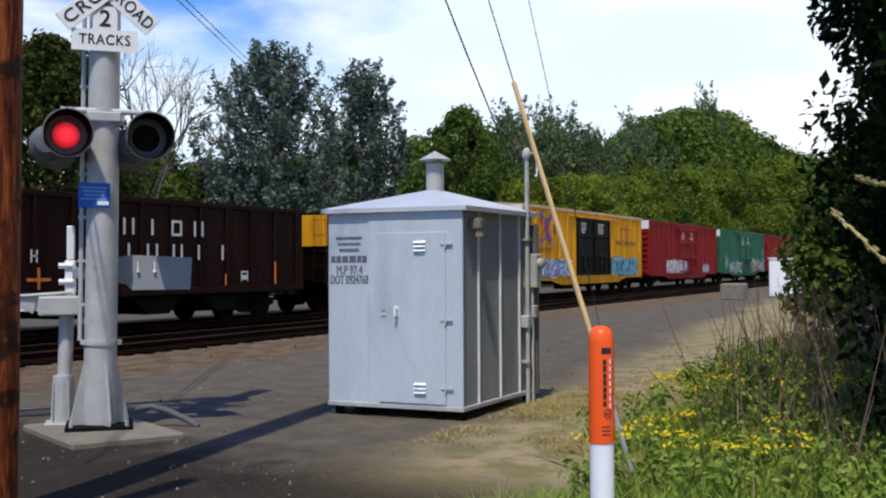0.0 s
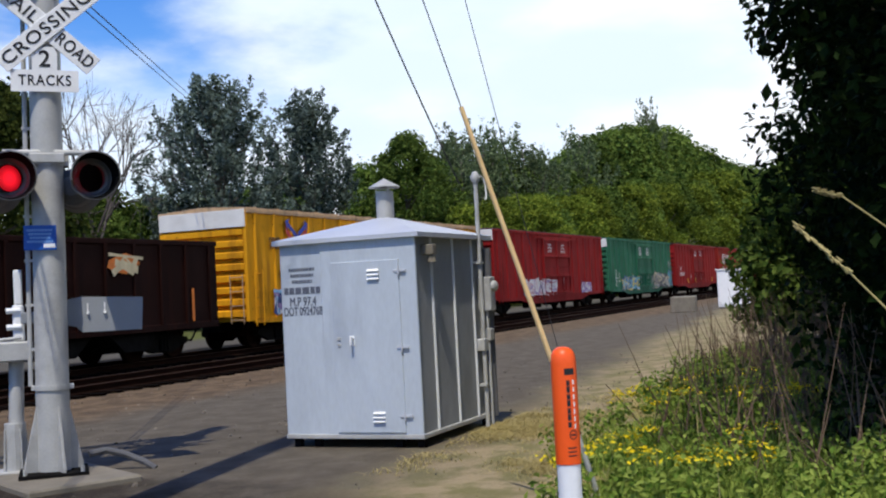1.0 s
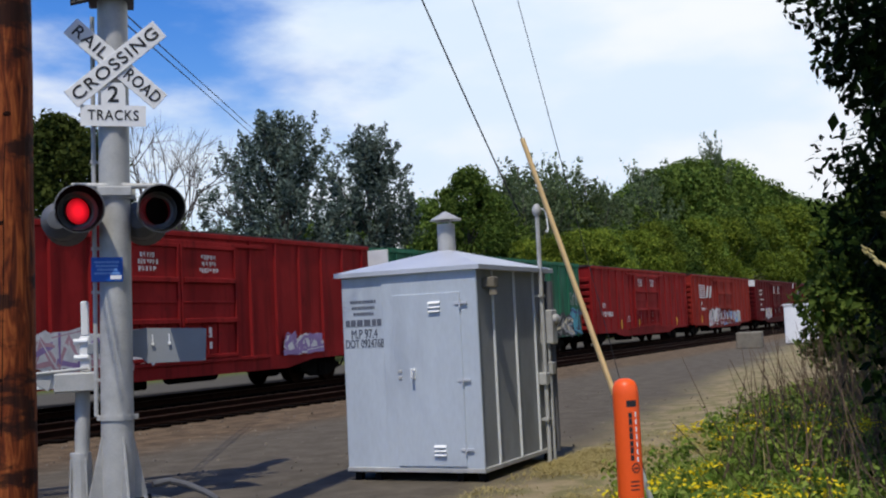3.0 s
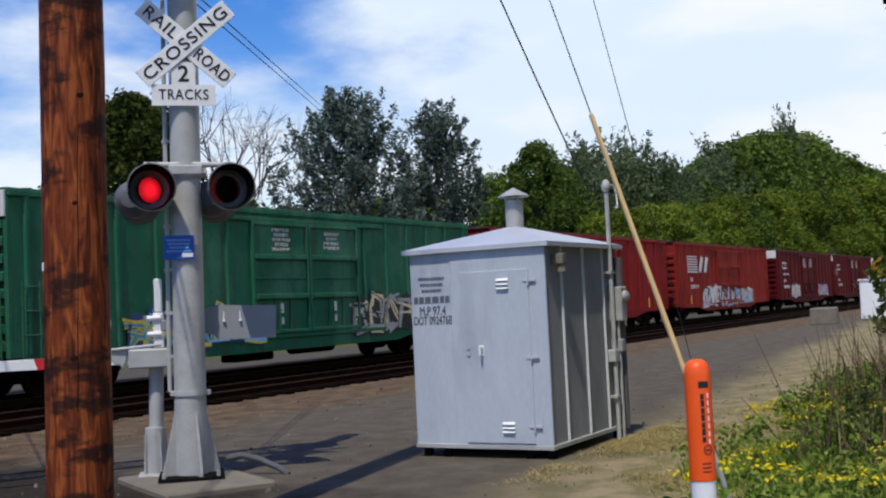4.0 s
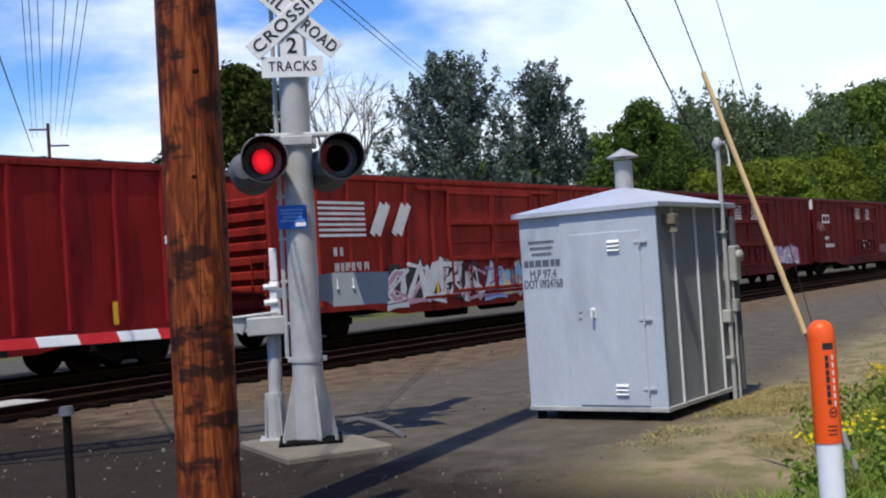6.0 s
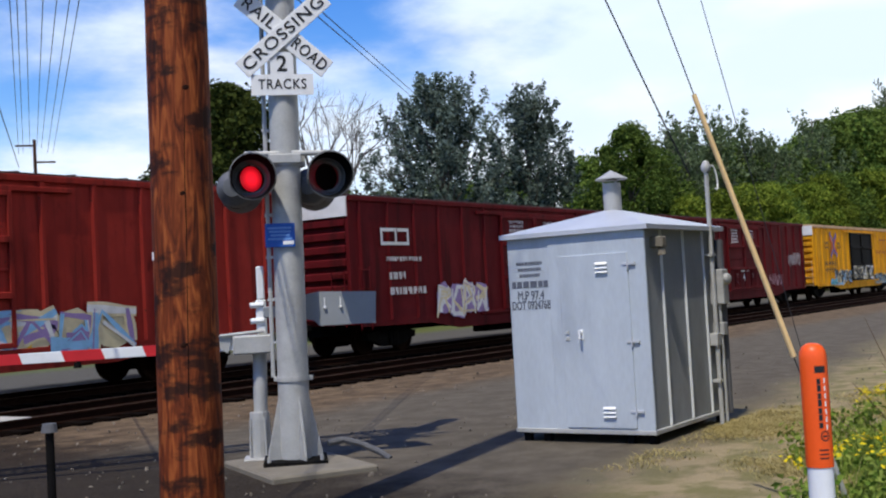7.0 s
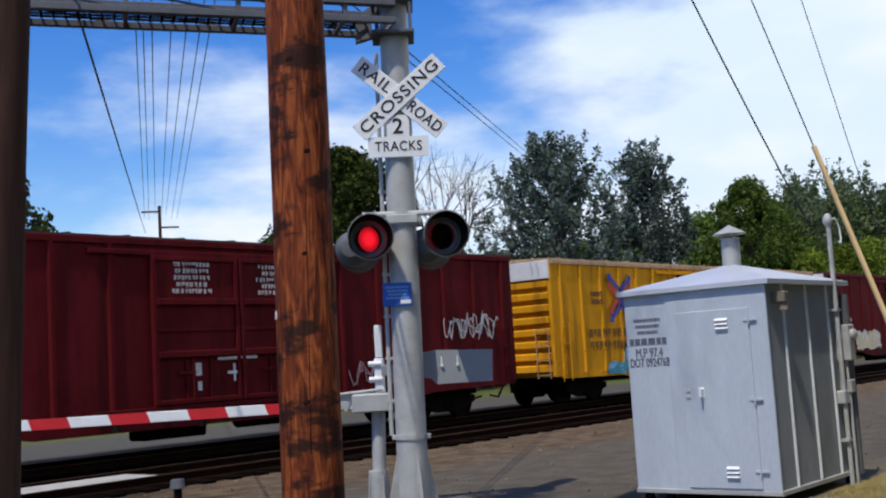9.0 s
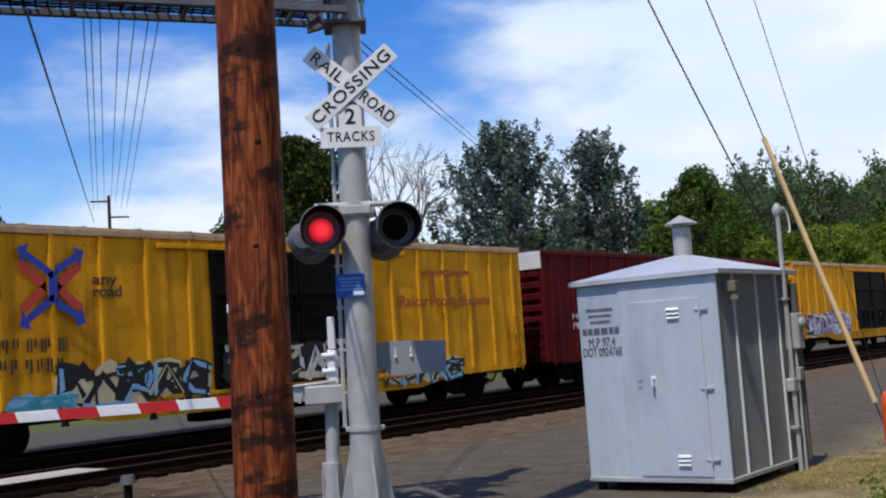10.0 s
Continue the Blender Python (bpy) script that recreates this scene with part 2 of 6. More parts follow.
def ground_material():
    """Patched yard asphalt and gravel, brown earth along the line, painted dark under the train, dry straw by the
    weeds.
    """
    m = bpy.data.materials.new("yard_ground")
    m.use_nodes = True
    n, l = m.node_tree.nodes, m.node_tree.links
    b = n["Principled BSDF"]
    b.inputs["Roughness"].default_value = 0.95
    b.inputs["Specular IOR Level"].default_value = 0.1
    co, sep = n.new("ShaderNodeTexCoord"), n.new("ShaderNodeSeparateXYZ")
    l.new(co.outputs["Object"], sep.inputs["Vector"])

    def tex(scale, detail=8, rough=0.6):
        t = n.new("ShaderNodeTexNoise")
        t.inputs["Scale"].default_value, t.inputs["Detail"].default_value, t.inputs["Roughness"].default_value = scale, detail, rough
        l.new(co.outputs["Object"], t.inputs["Vector"])
        return t.outputs["Fac"]

    def ramp(v, a, c, top=1.0):
        r = n.new("ShaderNodeMapRange")
        r.interpolation_type = "SMOOTHSTEP"
        r.inputs["From Min"].default_value, r.inputs["From Max"].default_value = a, c
        r.inputs["To Max"].default_value = top
        l.new(v, r.inputs["Value"])
        return r.outputs["Result"]

    def math2(op, a, c):
        q = n.new("ShaderNodeMath")
        q.operation = op
        for i, v in enumerate((a, c)):
            if isinstance(v, (int, float)):
                q.inputs[i].default_value = v
            else:
                l.new(v, q.inputs[i])
        return q.outputs["Value"]

    def mix(f, a, c):
        q = n.new("ShaderNodeMix")
        q.data_type = "RGBA"
        l.new(f, q.inputs["Factor"])
        for k, v in (("A", a), ("B", c)):
            if isinstance(v, tuple):
                q.inputs[k].default_value = (*v, 1)
            else:
                l.new(v, q.inputs[k])
        return q.outputs["Result"]

    wide, mid, grain = tex(0.35), tex(2.2), tex(24, 6, 0.7)
    asphalt = mix(ramp(mid, 0.35, 0.7), (0.082, 0.069, 0.051), (0.122, 0.103, 0.077))
    earth = mix(ramp(mid, 0.35, 0.65), (0.072, 0.050, 0.031), (0.150, 0.104, 0.062))
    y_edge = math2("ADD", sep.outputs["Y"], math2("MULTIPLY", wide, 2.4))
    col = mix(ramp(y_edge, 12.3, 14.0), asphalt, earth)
    # near-black strip: the dark beneath the train, put into the ground colour
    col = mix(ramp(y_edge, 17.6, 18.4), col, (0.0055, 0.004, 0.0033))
    # beyond the tracks: pale gravel, then a grass verge
    col = mix(ramp(y_edge, 25.6, 26.8), col, (0.085, 0.077, 0.062))
    col = mix(ramp(y_edge, 31.0, 34.0), col, (0.09, 0.10, 0.03))
    # the weedy corner: dry grass
    near = math2("SUBTRACT", math2("ADD", math2("MULTIPLY", sep.outputs["X"], 0.10), 3.2), y_edge)
    col = mix(ramp(near, -2.5, -0.9), col, mix(ramp(mid, 0.4, 0.6), (0.30, 0.235, 0.135), (0.17, 0.15, 0.065)))
    # dirt and stones beside the road; shadow-deep contrast is put into their colour
    dark_dirt_x = math2("SUBTRACT", math2("ADD", 8.6, math2("MULTIPLY", sep.outputs["Y"], 0.2)), math2("ADD", sep.outputs["X"], math2("MULTIPLY", mid, 2.0)))
    col = mix(ramp(dark_dirt_x, -0.6, 1.2, 0.85), col, mix(ramp(grain, 0.4, 0.62), (0.006, 0.0045, 0.0033), (0.030, 0.0215, 0.015)))
    speck = n.new("ShaderNodeHueSaturation")
    l.new(math2("ADD", 0.68, math2("MULTIPLY", grain, 0.64)), speck.inputs["Value"])
    l.new(col, speck.inputs["Color"])
    l.new(speck.outputs["Color"], b.inputs["Base Color"])
    bp = n.new("ShaderNodeBump")
    bp.inputs["Strength"].default_value, bp.inputs["Distance"].default_value = 0.6, 0.02
    l.new(grain, bp.inputs["Height"])
    l.new(bp.outputs["Normal"], b.inputs["Normal"])
    return m


GROUND = ground_material()


# ---- mesh helpers ----
def box(bm, x0, y0, z0, x1, y1, z1, bevel=0.0):
    r = bmesh.ops.create_cube(bm, size=1)["verts"]
    for v in r:
        v.co = Vector((x0 + (v.co.x + 0.5) * (x1 - x0), y0 + (v.co.y + 0.5) * (y1 - y0), z0 + (v.co.z + 0.5) * (z1 - z0)))
    if bevel:
        edges = {e for v in r for e in v.link_edges}
        bmesh.ops.bevel(bm, geom=list(edges), offset=bevel, segments=1, affect="EDGES")
    return bm


def rod(bm, a, c, r0, r1=None, seg=12, cap=True):
    a, c = Vector(a), Vector(c)
    d = c - a
    m = Matrix.Translation((a + c) / 2) @ d.to_track_quat("Z", "Y").to_matrix().to_4x4()
    bmesh.ops.create_cone(bm, cap_ends=cap, segments=seg, radius1=r0, radius2=r0 if r1 is None else r1, depth=d.length, matrix=m)
    return bm


def lathe(bm, profile, seg=24, m=None):
    """A turned shape from (radius, height) pairs."""
    m = m or Matrix()
    rings = [[bm.verts.new(m @ Vector((r * math.cos(2 * math.pi * k / seg), r * math.sin(2 * math.pi * k / seg), z)))
              for k in range(seg)] for r, z in profile]
    for a, c in zip(rings, rings[1:]):
        for k in range(seg):
            bm.faces.new((a[k], a[(k + 1) % seg], c[(k + 1) % seg], c[k]))
    return bm


def prism(bm, outline, axis, a, c):
    """An outline of (p, q) pairs, pulled along an axis from a to c."""
    def at(p, q, w):
        return {"x": (w, p, q), "y": (p, w, q), "z": (p, q, w)}[axis]
    lo = [bm.verts.new(at(p, q, a)) for p, q in outline]
    hi = [bm.verts.new(at(p, q, c)) for p, q in outline]
    bm.faces.new(lo[::-1])
    bm.faces.new(hi)
    for k in range(len(lo)):
        j = (k + 1) % len(lo)
        bm.faces.new((lo[k], lo[j], hi[j], hi[k]))
    bmesh.ops.recalc_face_normals(bm, faces=bm.faces)
    return bm


def mesh_of(name, bm, materials, smooth=False):
    me = bpy.data.meshes.new(name)
    bm.to_mesh(me)
    bm.free()
    for q in materials if isinstance(materials, (list, tuple)) else [materials]:
        me.materials.append(q)
    if smooth:
        me.shade_smooth()
        me.set_sharp_from_angle(angle=radians(35))
    return me


def part(name, bm, material, parent, label="", smooth=False, at=None):
    ob = new(name, mesh_of(name, bm, material, smooth))
    ob.parent = parent
    if at is not None:
        ob.matrix_basis = at
    if label:
        ob["label"] = label
    return ob


def thing(name, label, category, m=None, group="", kind=""):
    ob = new(name)
    ob.matrix_world = m or Matrix()
    return tagged(ob, label, category, group, kind)


def shared(name, me, parent, at=None, label=""):
    ob = new(name, me)
    ob.parent = parent
    if at is not None:
        ob.matrix_basis = at
    if label:
        ob["label"] = label
    return ob


def letters(text, size, material, parent, at, name="lettering", label="", spacing=1.0, width=None, weight=0.0):
    cu = bpy.data.curves.new(name, "FONT")
    cu.body, cu.size, cu.align_x, cu.align_y, cu.space_character = text, size, "CENTER", "CENTER", spacing
    cu.extrude = 0.0015
    tmp = new("tmp_text", cu)
    bpy.context.view_layer.update()
    me = bpy.data.meshes.new_from_object(tmp.evaluated_get(bpy.context.evaluated_depsgraph_get()))
    bpy.data.objects.remove(tmp)
    if width:
        xs = [v.co.x for v in me.vertices]
        f = width / (max(xs) - min(xs))
        for v in me.vertices:
            v.co.x *= f
    if weight:
        bold = bmesh.new()
        for k, (dx, dy) in enumerate(((0, 0), (1, 0), (-1, 0), (0, 1), (0, -1), (0.7, 0.7), (-0.7, 0.7), (0.7, -0.7), (-0.7, -0.7))):
            old = len(bold.verts)
            bold.from_mesh(me)
            bold.verts.ensure_lookup_table()
            for v in bold.verts[old:]:
                v.co += Vector((dx * weight, dy * weight, 0.0001 * k))
        bold.to_mesh(me)
        bold.free()
    me.materials.clear()
    me.materials.append(material)
    return shared(name, me, parent, at, label)


def bars(count, width, height, gap, material, parent, at, name="lettering"):
    """Unreadable writing as rows of plain bars."""
    bm = bmesh.new()
    for k in range(count):
        w = width * (1 - 0.22 * ((k * 7) % 3) / 2)
        z = -k * (height + gap)
        x = -w / 2
        i = 0
        while x < w / 2 - 0.01:
            step = min(height * (0.9 + 0.5 * ((i * 5 + k) % 4) / 3), w / 2 - x)
            box(bm, x, z - height / 2, 0, x + step * 0.82, z + height / 2, 0.002)
            x += step
            i += 1
    ob = part(name, bm, material, parent, at=at)
    ob["kind"] = "stuff"
    return ob


# ---- ground and tracks ----
def ground_sheet():
    bm = bmesh.new()
    xs = [-900, -200, -60, -20, -8] + [k * 1.0 for k in range(-6, 46)] + [50, 70, 110, 250, 900]
    ys = [-900, -200, -60, -20, -8] + [k * 1.0 for k in range(-6, 31)] + [40, 70, 150, 300, 900]
    grid = []
    for x in xs:
        row = []
        for y in ys:
            inside = -6 <= x <= 45 and -6 <= y <= 13
            z = 0.016 * (noise.noise((x * 0.35, y * 0.35, 0)) - 0.3) if inside else -0.02
            if 8 < x < 14 and 4 < y < 10:
                z *= 0.4
            row.append(bm.verts.new((x, y, z)))
        grid.append(row)
    for i in range(len(xs) - 1):
        for j in range(len(ys) - 1):
            bm.faces.new((grid[i][j], grid[i + 1][j], grid[i + 1][j + 1], grid[i][j + 1]))
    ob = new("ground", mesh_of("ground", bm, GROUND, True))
    return tagged(ob, "patched grey asphalt and gravel yard with brown earth, shade coloured in under the train", "ground", kind="structure")


ground_sheet()

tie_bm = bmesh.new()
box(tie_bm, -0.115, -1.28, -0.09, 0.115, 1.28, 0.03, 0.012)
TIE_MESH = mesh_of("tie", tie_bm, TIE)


def rail_profile(y):
    return [(y - 0.07, 0.0), (y + 0.07, 0.0), (y + 0.07, 0.014), (y + 0.012, 0.03), (y + 0.012, 0.105), (y + 0.036, 0.115),
            (y + 0.036, 0.143), (y + 0.028, 0.15), (y - 0.028, 0.15), (y - 0.036, 0.143), (y - 0.036, 0.115), (y - 0.012, 0.105),
            (y - 0.012, 0.03), (y - 0.07, 0.014)]


def railway(name, yc, label):
    tr = thing(name, label, "railway track", pose(0, yc, 0.0), kind="structure")
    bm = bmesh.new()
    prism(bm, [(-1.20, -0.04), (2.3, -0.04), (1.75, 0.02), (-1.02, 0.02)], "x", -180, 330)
    part("ballast_bed", bm, BALLAST, tr, "stone ballast with shade put into its near-black colour")
    for s in (-1, 1):
        bm = bmesh.new()
        prism(bm, rail_profile(s * 0.7535), "x", -180, 330)
        r = part("rail", bm, RUST, tr, "rusty steel rail", at=pose(0, 0, 0.02))
        bm = bmesh.new()
        box(bm, -180, s * 0.7535 - 0.026, 0.1505, 330, s * 0.7535 + 0.026, 0.153)
        part("rail_head", bm, RAIL_TOP, r, "worn shiny running surface")
    for k in range(130):
        shared("tie", TIE_MESH, tr, pose(6 + k * 0.56, 0.04 * math.sin(k * 2.3), 0.005, 0, 0, 1.2 * math.sin(k * 1.7)))
    return tr


railway("track_1", 16.2, "rusty track on ballast and ties coloured shadow-black")
railway("track_2", 20.5, "track under the train, on ballast coloured shadow-black")

# the road's planks between the rails
cross = thing("level_crossing", "worn concrete crossing panels between the rails", "crossing", kind="structure")
for yc in (16.2, 20.5):
    for a, c in ((-0.66, 0.0), (0.02, 0.66)):
        for k in range(3):
            bm = bmesh.new()
            box(bm, 3.1 + k * 2.75, yc + a, -0.02, 5.82 + k * 2.75, yc + c, 0.13, 0.015)
            part("panel", bm, PANEL, cross)


# ---- the train ----
SPEED, SIDE_Y, LENGTH = 18.9, 18.91, 19.6
wheel_bm = bmesh.new()
for s in (-1, 1):
    y0 = s * 0.72
    lathe(wheel_bm, [(0.04, -0.09), (0.12, -0.08), (0.16, -0.02), (0.36, -0.02), (0.40, -0.06), (0.457, -0.06), (0.452, 0.05), (0.485, 0.055),
                     (0.485, 0.08), (0.38, 0.08), (0.35, 0.03), (0.14, 0.03), (0.10, 0.09), (0.04, 0.09)], 24,
          Matrix.Translation((0, y0, 0)) @ Matrix.Rotation(s * math.pi / 2, 4, "X"))
rod(wheel_bm, (0, -0.95, 0), (0, 0.95, 0), 0.08, seg=10)
WHEEL_MESH = mesh_of("wheelset", wheel_bm, RUST, True)
frame_bm = bmesh.new()
prism(frame_bm, [(-1.12, 0.42), (-0.85, 0.36), (-0.4, 0.20), (0.4, 0.20), (0.85, 0.36), (1.12, 0.42), (1.12, 0.58), (0.8, 0.62), (0.35, 0.74),
                 (-0.35, 0.74), (-0.8, 0.62), (-1.12, 0.58)], "y", -0.09, 0.09)
for k in (-0.14, 0.0, 0.14):
    rod(frame_bm, (k, -0.13, 0.26), (k, -0.13, 0.60), 0.055, seg=8)
SIDE_FRAME = mesh_of("side_frame", frame_bm, DARK)
post_bm = bmesh.new()
prism(post_bm, [(-0.075, 0.0), (-0.04, -0.06), (0.04, -0.06), (0.075, 0.0)], "z", 1.12, 4.40)
wheelsets = []


def truck(parent, x):
    tk = part("truck", box(bmesh.new(), -0.3, 0.55, 0.55, 0.3, 2.65, 0.80, 0.02), DARK, parent, "black cast steel truck", at=pose(x, 0, 0))
    for dx in (-0.89, 0.89):
        wheelsets.append((shared("wheelset", WHEEL_MESH, tk, pose(dx, 1.6, 0.627)), dx))
    for y, s in ((0.62, 0), (2.58, 180)):
        shared("side_frame", SIDE_FRAME, tk, pose(0, y, 0.17, 0, 0, s))
    return tk


def coupler(parent, x, s):
    bm = bmesh.new()
    box(bm, min(x, x + s * 0.62), 1.5, 0.92, max(x, x + s * 0.62), 1.7, 1.10, 0.02)
    box(bm, min(x + s * 0.55, x + s * 0.88), 1.46, 0.87, max(x + s * 0.55, x + s * 0.88), 1.74, 1.16, 0.04)
    rod(bm, (x, 1.95, 1.0), (x + s * 0.4, 1.95, 0.55), 0.03, seg=8)
    rod(bm, (x + s * 0.4, 1.95, 0.55), (x + s * 0.85, 1.9, 0.62), 0.03, seg=8)
    part("coupler", bm, DARK, parent)


def ladder(parent, x, y, z0, z1, material, along="x"):
    bm = bmesh.new()
    n = int((z1 - z0) / 0.42)
    for k in range(n + 1):
        z = z0 + k * (z1 - z0) / n
        if along == "x":
            rod(bm, (x, y, z), (x + 0.45, y, z), 0.014, seg=6)
        else:
            rod(bm, (x, y, z), (x, y + 0.45, z), 0.014, seg=6)
    for k in (0, 0.45):
        if along == "x":
            rod(bm, (x + k, y, z0 - 0.1), (x + k, y, z1 + 0.1), 0.016, seg=6)
        else:
            rod(bm, (x, y + k, z0 - 0.1), (x, y + k, z1 + 0.1), 0.016, seg=6)
    part("ladder", bm, material, parent)


LETTER_STROKES = [[(0.05, 0.0), (0.42, 1.0), (0.85, 0.0)], [(0.18, 0.0), (0.22, 1.0)], [(0.2, 0.45), (0.85, 1.0)], [(0.28, 0.55), (0.9, 0.0)],
                  [(0.05, 0.95), (0.95, 0.9)], [(0.9, 0.85), (0.35, 1.0), (0.1, 0.55), (0.3, 0.05), (0.9, 0.12)], [(0.8, 0.0), (0.75, 1.0)],
                  [(0.15, 0.05), (0.5, 0.55), (0.85, 0.05)], [(0.15, 1.0), (0.8, 0.85), (0.75, 0.5), (0.2, 0.45)], [(0.0, 0.1), (0.95, 0.02)]]


def scrawl(parent, x0, x1, z0, z1, mats, seed, y=-0.075, strokes=7, name="graffiti", fill=True):
    """Spray paint: crowded fat angular strokes with outlines and highlights, a few millimetres proud."""
    rnd = random.Random(seed)
    bm = bmesh.new()
    layer = [0]

    def ribbon(pts, w, mi):
        layer[0] += 1
        yy = y - 0.0004 * layer[0]
        fine = []
        for (ax, az), (bx, bz) in zip(pts, pts[1:]):
            fine += [(ax + (bx - ax) * k / 4, az + (bz - az) * k / 4) for k in range(4)]
        fine.append(pts[-1])
        last = None
        for k, (px, pz) in enumerate(fine):
            qx, qz = fine[min(k + 1, len(fine) - 1)]
            ox, oz = fine[max(k - 1, 0)]
            d = Vector((qx - ox, qz - oz))
            d = d.normalized() if d.length else Vector((1, 0))
            ww = w * (1 + 0.22 * math.sin(k * 1.3 + pts[0][0] * 5))
            a, c = bm.verts.new((px - d.y * ww, yy, pz + d.x * ww)), bm.verts.new((px + d.y * ww, yy, pz - d.x * ww))
            if last:
                bm.faces.new((last[0], a, c, last[1])).material_index = mi
            last = (a, c)

    step, h = (x1 - x0) / strokes, z1 - z0
    for s in range(strokes):
        left, tall = x0 + step * (s - 0.08), rnd.uniform(0.82, 1.08)
        lean = rnd.uniform(-0.15, 0.2) * step
        w = min(step * 0.9, h) * rnd.uniform(0.10, 0.14)
        if fill:
            # the cloud of paint behind the letter
            n = 9
            ring = []
            for k in range(n):
                a = 2 * math.pi * k / n
                q = rnd.uniform(0.8, 1.1)
                ring.append(bm.verts.new((left + step * (0.5 + 0.62 * q * math.cos(a)), y + 0.002 - 0.0004 * s, z0 + h * (0.5 + 0.52 * q * math.sin(a)))))
            bm.faces.new(ring).material_index = 0
        if fill:
            chosen = [[(left + step * (1.3 * p - 0.15 + rnd.uniform(-0.14, 0.14)) + lean * q, z0 + h * tall * (0.06 + 0.86 * q + rnd.uniform(-0.12, 0.12))) for p, q in LETTER_STROKES[i]]
                      for i in rnd.sample(range(len(LETTER_STROKES)), 5)]
        else:
            ph, fq = rnd.uniform(0, 6), rnd.uniform(16, 24)
            chosen = [[(left + step * (1.2 * k / 29 + 0.26 * math.cos(fq * k / 29 + ph)), z0 + h * (0.5 + 0.34 * tall * math.sin(fq * 1.37 * k / 29 + ph) + 0.16 * math.sin(k * 1.9))) for k in range(30)]]
        mi = 1 + s % (len(mats) - 1)
        if fill:
            for pts in chosen[:3]:
                ribbon(pts, w * 1.45, 0 if s % 2 else len(mats) - 1)
        for i, pts in enumerate(chosen):
            ribbon(pts, w * (0.95 - 0.13 * i) if fill else w * 0.22, 1 + (s + i) % (len(mats) - 1))
        if fill:
            pts = [(px - w * 0.35, pz + w * 0.35) for px, pz in chosen[0]]
            ribbon(pts, w * 0.18, rnd.randrange(len(mats)))
    part(name, bm, list(mats), parent, "spray-painted graffiti")["kind"] = "stuff"


def rows_of_marks(parent, x0, x1, z1, rows, h, material, y=-0.004):
    """Small writing as ragged, centred rows of fine bars."""
    bm = bmesh.new()
    rm = random.Random(int(x0 * 100 + z1 * 10 + rows))
    for k in range(rows):
        z = z1 - k * h * 1.45
        inset = (x1 - x0) * (rm.uniform(0.0, 0.20) if rows > 1 else 0.0)
        x = x0 + inset
        while x < x1 - inset - 0.01:
            for i in range(rm.choice((2, 2, 3))):
                w = h * rm.uniform(0.14, 0.24)
                lo = rm.choice((0.0, 0.0, 0.35))
                box(bm, x, y - 0.002, z - h * (1 - lo), min(x + w, x1), y + 0.002, z)
                x += w + h * 0.13
            x += h * rm.choice((0.22, 0.22, 0.5))
    part("stencilling", bm, material, parent)["kind"] = "stuff"


